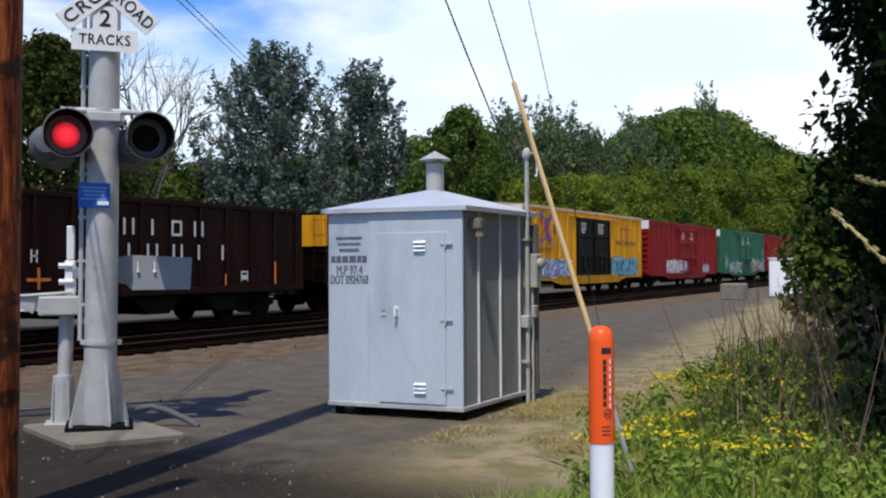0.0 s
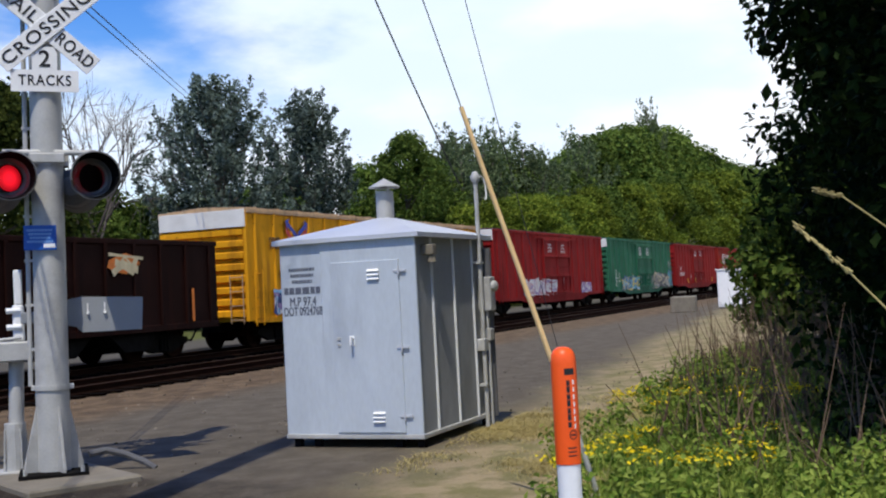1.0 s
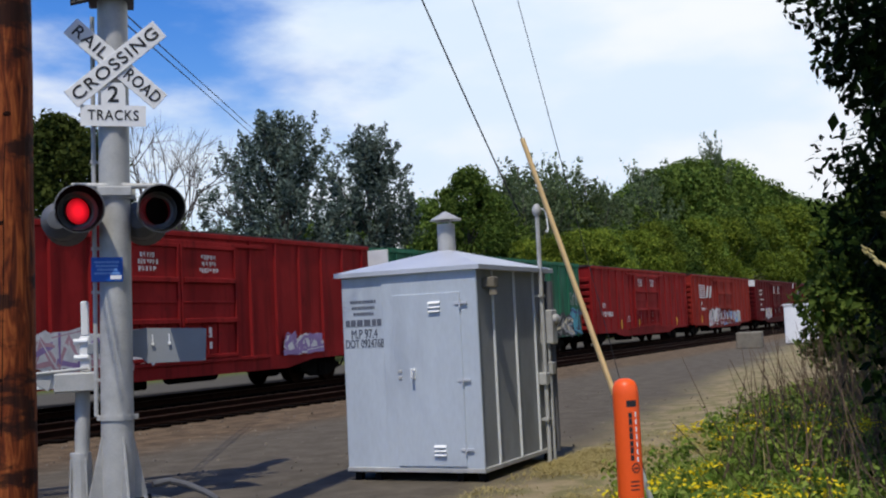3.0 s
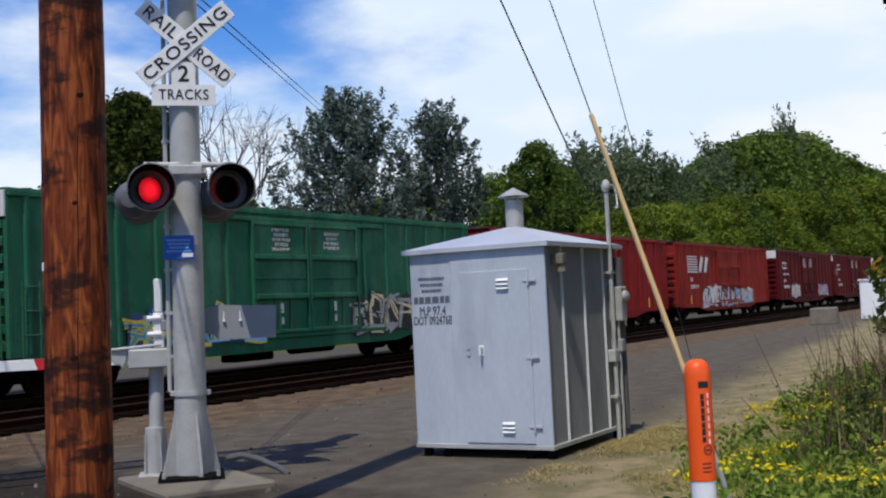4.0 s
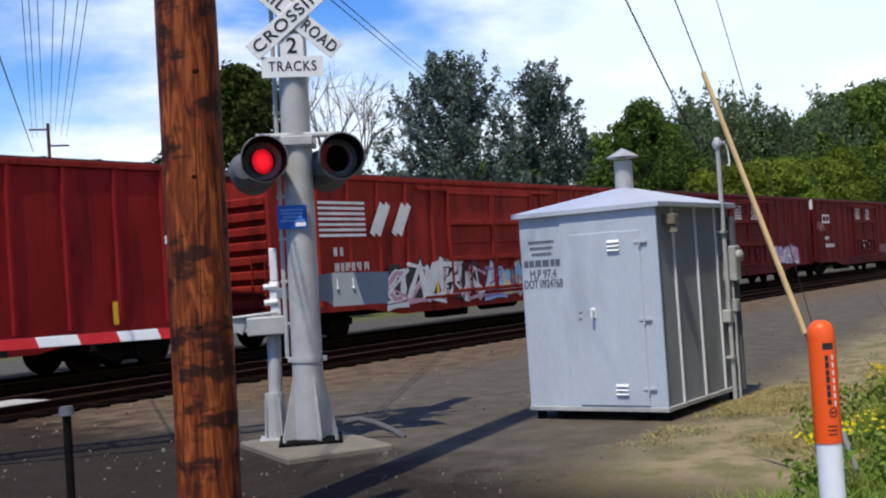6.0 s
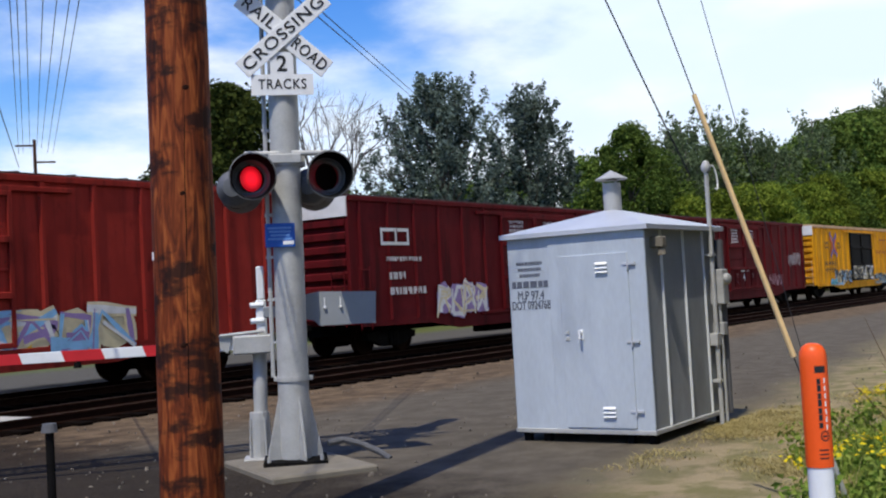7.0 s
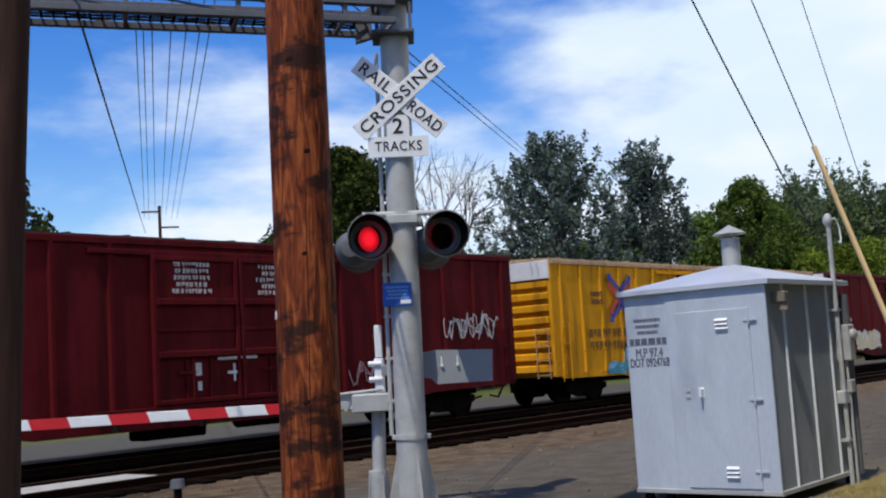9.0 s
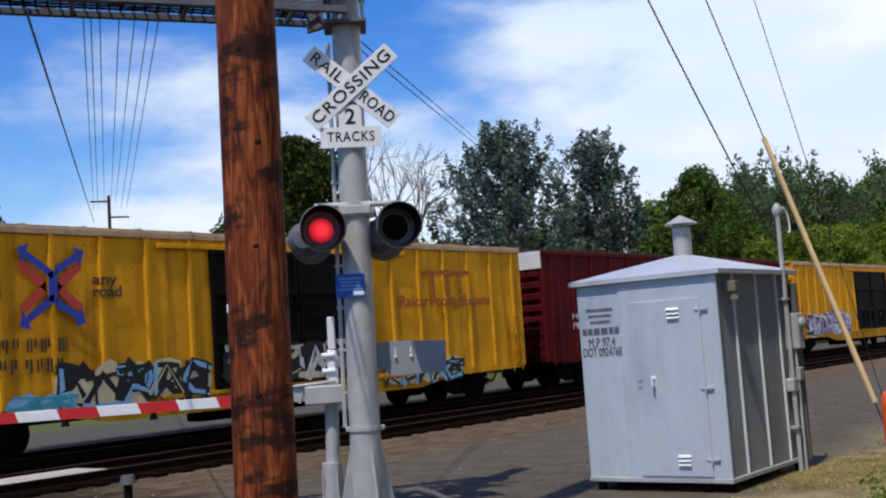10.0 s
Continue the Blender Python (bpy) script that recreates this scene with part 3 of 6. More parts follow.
def boxcar(label, x_start, body, door, roof, trim, door_x, group="cars of the train", end_cap=None, double=False, posts=16, door_bars=True):
    """A boxcar whose leading end is at x_start at the start; local x runs back along it."""
    car = thing("boxcar", label, "railway car", pose(x_start, SIDE_Y, 0), group)
    L, W, Z0, Z1 = LENGTH, 3.2, 1.05, 4.46
    bm = bmesh.new()
    box(bm, 0.06, 0.0, Z0, L - 0.06, W, Z1, 0.0)
    part("body", bm, body, car)
    # sills and their taper below
    for y0, y1 in ((-0.03, 0.02), (W - 0.02, W + 0.03)):
        bm = bmesh.new()
        prism(bm, [(0.3, 1.12), (0.3, 0.98), (3.6, 0.94), (5.0, 0.72), (L - 5.0, 0.72), (L - 3.6, 0.94), (L - 0.3, 0.98), (L - 0.3, 1.12)], "y", y0, y1)
        part("side_sill", bm, body, car)
        bm = bmesh.new()
        box(bm, 0.0, y0 - 0.03, Z1 - 0.10, L, y1 + 0.03, Z1 + 0.03, 0.01)
        part("eave_plate", bm, trim, car)
    # pressed ends with deep horizontal corrugations
    for s, x in ((-1, 0.06), (1, L - 0.06)):
        out = [(0.0, Z0), (0.0, Z1)]
        prof = []
        n = 8
        for k in range(n):
            z = Z0 + 0.12 + k * (Z1 - 0.55 - Z0) / n
            dz = (Z1 - 0.55 - Z0) / n
            prof += [(0.0, z), (0.10, z + dz * 0.10), (0.10, z + dz * 0.55), (0.0, z + dz * 0.68)]
        outline = [(x, Z0)] + [(x + s * (q + 0.012), z) for q, z in prof] + [(x, Z1)]
        bm = bmesh.new()
        prism(bm, outline, "y", 0.12, W - 0.12)
        part("end_wall", bm, body, car)
        for yy in (0.0, W - 0.12):
            bm = bmesh.new()
            box(bm, min(x, x + s * 0.09), yy, Z0, max(x, x + s * 0.09), yy + 0.12, Z1, 0.01)
            part("corner_post", bm, body, car)
        if end_cap and s < 0:
            bm = bmesh.new()
            box(bm, x - 0.135, 0.02, Z1 - 0.52, x - 0.02, W - 0.02, Z1 + 0.02, 0.01)
            part("end_panel", bm, end_cap, car, "white upper end panel")
        ladder(car, x + s * 0.17, 0.15, 1.1, 2.4, trim, "y")
        ladder(car, 0.25 if s < 0 else L - 0.7, -0.07, 1.0, 2.5, body)
        coupler(car, x, s)
    # roof with cross seams
    bm = bmesh.new()
    prism(bm, [(-0.04, Z1 + 0.03), (W + 0.04, Z1 + 0.03), (W + 0.04, Z1 + 0.07), (W / 2, Z1 + 0.17), (-0.04, Z1 + 0.07)], "x", -0.02, L + 0.02)
    for k in range(15):
        x = 0.6 + k * (L - 1.2) / 14
        prism(bm, [(0.0, Z1 + 0.06), (W, Z1 + 0.06), (W, Z1 + 0.10), (W / 2, Z1 + 0.205), (0.0, Z1 + 0.10)], "x", x - 0.03, x + 0.03)
    part("roof", bm, roof, car)
    # side posts, leaving the door free
    me = bpy.data.meshes.get("post_" + body.name)
    if me is None:
        b2 = post_bm.copy()
        me = mesh_of("post_" + body.name, b2, body)
    gap = (L - 0.9) / (posts - 1)
    for k in range(posts):
        x = 0.45 + k * gap
        if not (door_x[0] - 0.12 < x < door_x[1] + 0.12):
            shared("side_post", me, car, pose(x, 0, 0))
            shared("side_post", me, car, pose(x, W, 0, 0, 0, 180))
    # doors
    halves = [door_x] if not double else [(door_x[0], (door_x[0] + door_x[1]) / 2 - 0.02), ((door_x[0] + door_x[1]) / 2 + 0.02, door_x[1])]
    for a, c in halves:
        for side in (0, 1):
            ya, yb = (-0.05, 0.0) if side == 0 else (W, W + 0.05)
            bm = bmesh.new()
            box(bm, a, ya, Z0 + 0.10, c, yb, Z1 - 0.28, 0.01)
            d = part("door", bm, door, car)

            def proud(name, x0, x1, z0, z1, out, bev=0.012, label=""):
                p0, p1 = (ya - out, ya) if side == 0 else (yb, yb + out)
                part(name, box(bmesh.new(), x0, p0, z0, x1, p1, z1, bev), door, d, label)

            for x0 in (a, c - 0.10):
                proud("stile", x0, x0 + 0.10, Z0 + 0.12, Z1 - 0.30, 0.055)
            for z0, h, out in ((Z0 + 0.12, 0.10, 0.055), (2.10, 0.13, 0.10), (2.62, 0.06, 0.035), (3.16, 0.13, 0.10), (Z1 - 0.40, 0.10, 0.055)):
                proud("ledge", a + 0.10, c - 0.10, z0, z0 + h, out)
            for fx in (0.36, 0.64):
                x = a + (c - a) * fx
                proud("panel_rib", x - 0.03, x + 0.03, Z0 + 0.22, 2.10, 0.04, 0.008)
            if door_bars and side == 0:
                bx = a + (c - a) * 0.42
                bm = bmesh.new()
                rod(bm, (bx, -0.12, Z0 + 0.2), (bx, -0.12, 2.1), 0.022, seg=8)
                box(bm, bx - 0.34, -0.14, Z0 + 0.72, bx + 0.05, -0.105, Z0 + 0.77)
                part("locking_bar", bm, door, d)
                bm = bmesh.new()
                box(bm, bx + 0.10, -0.062, 1.72, bx + 0.24, -0.052, 1.98)
                box(bm, bx + 0.14, -0.060, 1.42, bx + 0.24, -0.052, 1.60)
                part("placard", bm, STENCIL, d, "worn white placards")
    for z in (Z1 - 0.30, Z0):
        bm = bmesh.new()
        box(bm, door_x[0] - 1.4, -0.09, z, door_x[1] + 1.4, -0.02, z + 0.10, 0.01)
        part("door_track", bm, body, car)
    # underframe
    bm = bmesh.new()
    box(bm, 0.2, 1.3, 0.75, L - 0.2, 1.9, 1.05)
    for k in range(6):
        box(bm, 4.6 + k * 1.95, 0.15, 0.82, 4.72 + k * 1.95, 3.05, 1.05)
    rod(bm, (5.0, 0.55, 0.80), (L - 5.0, 0.55, 0.80), 0.03, seg=6)
    box(bm, 8.0, 0.9, 0.45, 9.6, 1.5, 0.95, 0.05)
    rod(bm, (10.5, 1.0, 0.72), (12.4, 1.0, 0.72), 0.2, seg=12)
    part("underframe", bm, DARK, car)
    truck(car, 2.35)
    truck(car, L - 2.35)
    return car


def paint(name, color, dirt, amount=0.55, vary=0.22, faded=None):
    """Old car paint: chalky faded fields, long run-down streaks of rust and soot, small scabs."""
    m = bpy.data.materials.new(name)
    m.use_nodes = True
    n, l = m.node_tree.nodes, m.node_tree.links
    b = n["Principled BSDF"]
    b.inputs["Roughness"].default_value = 0.7
    b.inputs["Specular IOR Level"].default_value = 0.05
    co = n.new("ShaderNodeTexCoord")

    def field(stretch, scale, lo, hi, top, detail=6):
        mp, t, r = n.new("ShaderNodeMapping"), n.new("ShaderNodeTexNoise"), n.new("ShaderNodeMapRange")
        mp.inputs["Scale"].default_value = stretch
        t.inputs["Scale"].default_value, t.inputs["Detail"].default_value, t.inputs["Roughness"].default_value = scale, detail, 0.62
        r.interpolation_type = "SMOOTHSTEP"
        r.inputs["From Min"].default_value, r.inputs["From Max"].default_value, r.inputs["To Max"].default_value = lo, hi, top
        l.new(co.outputs["Object"], mp.inputs["Vector"])
        l.new(mp.outputs["Vector"], t.inputs["Vector"])
        l.new(t.outputs["Fac"], r.inputs["Value"])
        return r.outputs["Result"], t.outputs["Fac"]

    def lay(under, over, f):
        q = n.new("ShaderNodeMix")
        q.data_type = "RGBA"
        l.new(f, q.inputs["Factor"])
        for k, v in (("A", under), ("B", over)):
            if isinstance(v, tuple):
                q.inputs[k].default_value = (*v, 1)
            else:
                l.new(v, q.inputs[k])
        return q.outputs["Result"]

    chalk = faded or tuple(min(0.8, c * 1.3 + 0.0015) for c in color)
    col = lay(tuple(color), chalk, field((0.9, 0.9, 0.55), 0.8, 0.42, 0.66, 0.9)[0])
    col = lay(col, tuple(dirt), field((2.6, 2.6, 0.22), 1.1, 0.48, 0.70, min(1.0, amount + 0.35))[0])
    col = lay(col, tuple(c * 0.45 for c in dirt), field((1.3, 1.3, 0.9), 1.9, 0.56, 0.74, amount, 9)[0])
    scab, fine = field((1, 1, 1), 9, 0.62, 0.70, amount + vary, 9)
    col = lay(col, (0.055, 0.022, 0.012), scab)
    l.new(col, b.inputs["Base Color"])
    bp = n.new("ShaderNodeBump")
    bp.inputs["Strength"].default_value, bp.inputs["Distance"].default_value = 0.12, 0.01
    l.new(fine, bp.inputs["Height"])
    l.new(bp.outputs["Normal"], b.inputs["Normal"])
    return m


YELLOW = paint("boxcar_yellow", (0.60, 0.27, 0.010), (0.34, 0.14, 0.012), 0.45)
BLACK_DOOR = paint("black_door", (0.0045, 0.004, 0.004), (0.010, 0.007, 0.006), 0.02, 0.05)
RED_A = paint("faded_red", (0.205, 0.0125, 0.0125), (0.095, 0.009, 0.008), 0.45)
RED_B = paint("brick_red", (0.215, 0.020, 0.014), (0.085, 0.012, 0.009), 0.5)
RED_C = paint("oxide_red", (0.085, 0.0065, 0.008), (0.040, 0.006, 0.006), 0.55)
GREEN = paint("boxcar_green", (0.022, 0.112, 0.060), (0.040, 0.066, 0.040), 0.5, faded=(0.055, 0.165, 0.098))
BROWN = paint("hopper_brown", (0.012, 0.0036, 0.0027), (0.030, 0.0070, 0.0038), 0.2, 0.05)
TAN_ROOF = paint("weathered_roof", (0.42, 0.28, 0.16), (0.25, 0.18, 0.12), 0.5)
DARK_ROOF = paint("dark_roof", (0.06, 0.035, 0.035), (0.10, 0.08, 0.07), 0.5)
STENCIL = mat("stencil_white", (0.62, 0.60, 0.58), 0.7, 0, 0.25, 3, 40, 0, (0.3, 0.2, 0.18), 0.4)
STENCIL_DARK = mat("stencil_dark", (0.06, 0.035, 0.02), 0.7, 0, 0.25, 3, 40, 0)
SPRAY = {k: mat("spray_" + k, c, 0.6, 0, 0.2, 4, 40, 0) for k, c in {
    "black": (0.012, 0.012, 0.014), "teal": (0.06, 0.30, 0.36), "sky": (0.22, 0.42, 0.62), "white": (0.62, 0.60, 0.58), "violet": (0.26, 0.17, 0.34),
    "pink": (0.45, 0.25, 0.28), "cream": (0.60, 0.50, 0.30), "yellow": (0.6, 0.45, 0.05), "deep": (0.02, 0.05, 0.16), "orange": (0.6, 0.16, 0.02), "silver": (0.30, 0.29, 0.28)}.items()}
LOGO_BLUE = mat("logo_blue", (0.03, 0.05, 0.33), 0.6, 0, 0.15, 4, 40, 0)
LOGO_RED = mat("logo_red", (0.50, 0.05, 0.035), 0.6, 0, 0.15, 4, 40, 0)
RED_LEAD = mat("faded_emblem", (0.33, 0.09, 0.015), 0.7, 0, 0.25, 4, 40, 0)
MARK_YELLOW = mat("yellow_marker", (0.75, 0.45, 0.02), 0.6, 0, 0.1, 4, 40, 0)


def sp(*names):
    return [SPRAY[k] for k in names]


def arrows_emblem(parent, cx, cz, k=0.72):
    """Two bent, crossing arrows, as plain shapes."""
    for material, yy, flip, name in ((LOGO_RED, -0.078, 1, "red_emblem"), (LOGO_BLUE, -0.088, -1, "blue_emblem")):
        bm = bmesh.new()
        w = 0.15
        for s in (-1, 1):
            if flip > 0:
                pts = [(s * 0.92, 0.62), (s * 0.16, 0.0), (s * 0.92, -0.62)]
                for (ax, az), (bx, bz) in zip(pts, pts[1:]):
                    v = [bm.verts.new((cx + p * k, yy, cz + q * k)) for p, q in ((ax, az + w), (bx, bz + w), (bx, bz - w), (ax, az - w))]
                    bm.faces.new(v)
            else:
                for q in (-1, 1):
                    if s > 0:
                        seg = [(0.12, 0.42 * q), (0.78, 0.80 * q)]
                    else:
                        seg = [(0.05, 0.30 * q), (-0.75, 0.85 * q)]
                    (ax, az), (bx, bz) = seg
                    v = [bm.verts.new((cx + p * k, yy, cz + r * k)) for p, r in ((ax, az + w * 0.8), (bx, bz + w * 0.8), (bx, bz - w * 0.8), (ax, az - w * 0.8))]
                    bm.faces.new(v)
                    d = 1 if bx > 0 else -1
                    bm.faces.new([bm.verts.new((cx + p * k, yy - 0.002, cz + r * k)) for p, r in
                                  ((bx + d * 0.22, bz + q * 0.17), (bx - d * 0.12, bz + q * 0.27), (bx + d * 0.1, bz - q * 0.25))])
        if flip < 0:
            bm.faces.new([bm.verts.new((cx + p * k, yy, cz + r * k)) for p, r in ((-0.1, 0.36), (0.17, 0.45), (0.17, -0.45), (-0.1, -0.36))])
        part(name, bm, material, parent)


def line_emblem(parent, strokes, w, material, name="emblem", y=-0.078):
    """An emblem of straight fat strokes, given as end points."""
    bm = bmesh.new()
    for k, (ax, az, bx, bz) in enumerate(strokes):
        d = Vector((bx - ax, bz - az)).normalized() * w
        v = [bm.verts.new((p, y - 0.0005 * k, q)) for p, q in ((ax - d.x - d.y, az - d.y + d.x), (bx + d.x - d.y, bz + d.y + d.x), (bx + d.x + d.y, bz + d.y - d.x), (ax - d.x + d.y, az - d.y - d.x))]
        bm.faces.new(v)
    part(name, bm, material, parent)["kind"] = "stuff"


def slogan(car, text, x0, x1, z, size, material):
    """Painted words between x0 and x1, centred on height z."""
    at = Matrix.Translation(((x0 + x1) / 2, -0.067, z)) @ Matrix.Rotation(radians(90), 4, "X")
    letters(text, size, material, car, at, "lettering", width=x1 - x0, weight=0.008)["kind"] = "stuff"


def yellow_ticks(car, xs):
    for x in xs:
        part("reflector_strip", box(bmesh.new(), x, -0.076, 1.15, x + 0.12, -0.066, 1.62), MARK_YELLOW, car, "yellow reflector strip")


cars = []


def hopper(label, x_start, length, marks):
    car = thing("hopper_car", label, "railway car", pose(x_start, SIDE_Y, 0), "cars of the train")
    L, W, Z1 = length, 3.15, 3.42
    for y0, y1 in ((0.0, 0.06), (W - 0.06, W)):
        bm = bmesh.new()
        box(bm, 0.0, y0, 1.15, L, y1, Z1, 0.0)
        part("side_wall", bm, BROWN, car)
        bm = bmesh.new()
        box(bm, -0.02, y0 - 0.05, Z1 - 0.12, L + 0.02, y1 + 0.05, Z1 + 0.02, 0.015)
        part("top_chord", bm, BROWN, car)
        bm = bmesh.new()
        box(bm, 0.0, y0 - 0.04, 0.98, L, y1 + 0.04, 1.16, 0.015)
        part("side_sill", bm, BROWN, car)
    for k in range(14):
        x = 0.35 + k * (L - 0.7) / 13
        for y in (-0.055, W):
            bm = bmesh.new()
            box(bm, x - 0.06, y, 1.12, x + 0.06, y + 0.055, Z1 - 0.1, 0.01)
            part("side_post", bm, BROWN, car)
    for s, x in ((-1, 0.0), (1, L)):
        bm = bmesh.new()
        prism(bm, [(x, Z1), (x - s * 0.06, Z1), (x - s * 1.9, 1.35), (x - s * 1.85, 1.28)], "y", 0.06, W - 0.06)
        part("slope_sheet", bm, BROWN, car)
        bm = bmesh.new()
        for yy in (0.05, 1.0, 2.0, 2.95):
            box(bm, min(x - s * 0.02, x - s * 0.14), yy, 1.1, max(x - s * 0.02, x - s * 0.14), yy + 0.14, Z1 - 0.05)
        part("end_post", bm, BROWN, car)
        ladder(car, x + s * 0.04, 0.1, 1.2, 3.2, BROWN, "y")
        coupler(car, x, s)
    bm = bmesh.new()
    for k in range(4):
        c = L * (0.24 + k * 0.175)
        prism(bm, [(c - 1.3, 1.2), (c + 1.3, 1.2), (c + 0.4, 0.5), (c - 0.4, 0.5)], "y", 0.15, W - 0.15)
    part("hopper_bay", bm, DARK, car)
    bm = bmesh.new()
    box(bm, 0.1, 0.07, 1.25, L - 0.1, W - 0.07, 2.9)
    part("load", bm, BALLAST, car, "dark bulk load")
    bm = bmesh.new()
    box(bm, -0.1, 1.3, 0.78, L + 0.1, 1.9, 1.1)
    part("centre_sill", bm, DARK, car)
    truck(car, 1.9)
    truck(car, L - 1.9)
    marks(car)
    cars.append((car, x_start))
    return car


def hopper_marks_a(car):
    # two rows of worn white lettering: plain blocks of its size
    bm = bmesh.new()
    for i, (x, z) in enumerate(((8.02, 2.71), (8.89, 2.71), (9.84, 2.71), (10.75, 2.71), (7.1, 2.71), (8.02, 2.09), (8.89, 2.09), (9.88, 2.09), (10.75, 2.09), (11.79, 2.09), (7.1, 2.09))):
        h, w = 0.20, (0.16, 0.0, 0.17, 0.16)[i % 4] if i != 8 else 0.0
        box(bm, x - w - 0.035, -0.066, z - h, x - w + 0.035, -0.058, z + h)
        if w:
            box(bm, x + w - 0.035, -0.066, z - h, x + w + 0.035, -0.058, z + h)
        if i in (2, 9):
            box(bm, x - w, -0.066, z - h, x + w, -0.058, z - h + 0.06)
            box(bm, x - w, -0.066, z + h - 0.06, x + w, -0.058, z + h)
    box(bm, 12.65, -0.066, 1.30, 12.69, -0.058, 1.58)
    box(bm, 12.93, -0.066, 1.30, 12.97, -0.058, 1.58)
    box(bm, 12.65, -0.066, 1.54, 12.97, -0.058, 1.58)
    box(bm, 12.72, -0.066, 1.34, 12.90, -0.058, 1.46)
    box(bm, 4.86, -0.066, 1.82, 4.90, -0.058, 2.10)
    box(bm, 5.02, -0.066, 1.82, 5.06, -0.058, 2.10)
    box(bm, 4.86, -0.066, 1.94, 5.06, -0.058, 1.98)
    part("faded_lettering", bm, STENCIL, car)["kind"] = "stuff"
    rows_of_marks(car, 1.2, 1.9, 1.9, 2, 0.10, SPRAY["orange"], -0.062)
    bm = bmesh.new()
    box(bm, 14.30, -0.07, 1.2, 14.38, -0.06, 1.85)
    box(bm, 11.90, -0.07, 1.2, 11.96, -0.06, 1.5)
    box(bm, 4.75, -0.07, 1.40, 5.45, -0.06, 1.47)
    box(bm, 5.06, -0.072, 1.22, 5.13, -0.061, 1.70)
    part("orange_marking", bm, SPRAY["orange"], car)["kind"] = "stuff"


def hopper_marks_b(car):
    scrawl(car, 10.6, 11.6, 2.55, 3.05, sp("orange", "cream"), 5, -0.06, 1, "paint_blotch")
    bm = bmesh.new()
    box(bm, -0.05, 0.06, 2.35, -0.022, 3.09, 3.36, 0.004)
    part("end_panel", bm, YELLOW, car, "yellow-painted upper end panel")
    bm = bmesh.new()
    box(bm, 13.9, -0.07, 1.2, 14.0, -0.06, 2.1)
    part("orange_marking", bm, SPRAY["orange"], car)["kind"] = "stuff"


WHITE_CAP = mat("white_cap", (0.62, 0.60, 0.56), 0.6, 0, 0.12, 2, 30, 0.05, (0.4, 0.35, 0.3), 0.4)
hopper("dark brown open hopper car with worn white lettering", 13.6, 15.9, hopper_marks_a)
hopper("rusty brown open hopper car with bare patches", 31.1, 15.2, hopper_marks_b)
hopper("dark brown open hopper car", -4.0, 15.9, hopper_marks_b)


def add(car, x):
    cars.append((car, x))
    return car


c = add(boxcar("yellow boxcar with black double doors and blue graffiti", 48.0, YELLOW, BLACK_DOOR, TAN_ROOF, TAN_ROOF, (7.4, 12.9), end_cap=WHITE_CAP, double=True, posts=18), 48.0)
arrows_emblem(c, 2.85, 3.45)
scrawl(c, 1.4, 6.6, 1.15, 2.0, sp("white", "sky", "violet", "deep"), 11, strokes=8)
scrawl(c, 13.3, 18.4, 1.1, 2.1, sp("deep", "teal", "sky", "teal"), 12, strokes=8)
line_emblem(c, [(15.0, 3.75, 16.9, 3.75), (15.3, 3.2, 15.3, 3.6), (15.9, 3.2, 15.9, 3.6), (16.5, 3.2, 16.5, 3.6)], 0.06, RED_LEAD)
slogan(c, "Railcar Pooling Experts", 14.11, 18.17, 2.97, 0.40, STENCIL_DARK)
slogan(c, "any", 3.75, 4.3, 3.58, 0.30, STENCIL_DARK)
slogan(c, "road", 3.75, 4.4, 3.36, 0.30, STENCIL_DARK)
slogan(c, "next", 1.15, 1.8, 3.58, 0.30, STENCIL_DARK)
slogan(c, "load", 1.2, 1.8, 3.36, 0.30, STENCIL_DARK)
rows_of_marks(c, 1.7, 3.4, 2.55, 1, 0.26, STENCIL_DARK, -0.066)
rows_of_marks(c, 7.8, 8.8, 3.9, 4, 0.10, STENCIL, -0.095)
rows_of_marks(c, 10.6, 11.8, 3.9, 4, 0.10, STENCIL, -0.095)

c = add(boxcar("faded red boxcar with white and violet graffiti", 69.4, RED_A, RED_A, DARK_ROOF, RED_A, (7.4, 12.2), end_cap=WHITE_CAP, double=True), 69.4)
scrawl(c, 4.0, 9.5, 1.15, 2.0, sp("white", "violet", "pink", "white"), 21, strokes=7)
scrawl(c, 14.5, 16.5, 1.15, 1.7, sp("white", "violet"), 22, strokes=3)
rows_of_marks(c, 8.2, 9.0, 3.9, 3, 0.12, STENCIL, -0.062)
rows_of_marks(c, 10.6, 11.4, 3.9, 3, 0.12, STENCIL, -0.062)

c = add(boxcar("green boxcar with teal and grey graffiti", 90.5, GREEN, GREEN, GREEN, GREEN, (7.6, 12.5), end_cap=WHITE_CAP, double=True), 90.5)
scrawl(c, 3.2, 8.0, 1.0, 1.95, sp("deep", "teal", "teal", "sky", "deep", "yellow"), 31, strokes=7)
scrawl(c, 12.2, 18.2, 1.0, 2.15, sp("black", "silver", "silver", "cream", "silver", "black"), 32, strokes=7)
scrawl(c, 17.9, 19.4, 1.0, 2.3, sp("black", "teal", "deep", "teal"), 34, strokes=2)
scrawl(c, 18.2, 19.0, 2.4, 3.2, sp("cream", "silver"), 33, strokes=1, fill=False)
rows_of_marks(c, 1.5, 1.9, 2.4, 5, 0.16, STENCIL, -0.066)
rows_of_marks(c, 2.3, 2.6, 2.2, 3, 0.16, STENCIL, -0.066)
rows_of_marks(c, 8.4, 9.3, 4.0, 5, 0.09, STENCIL, -0.062)
rows_of_marks(c, 10.8, 11.6, 3.95, 4, 0.09, STENCIL, -0.062)

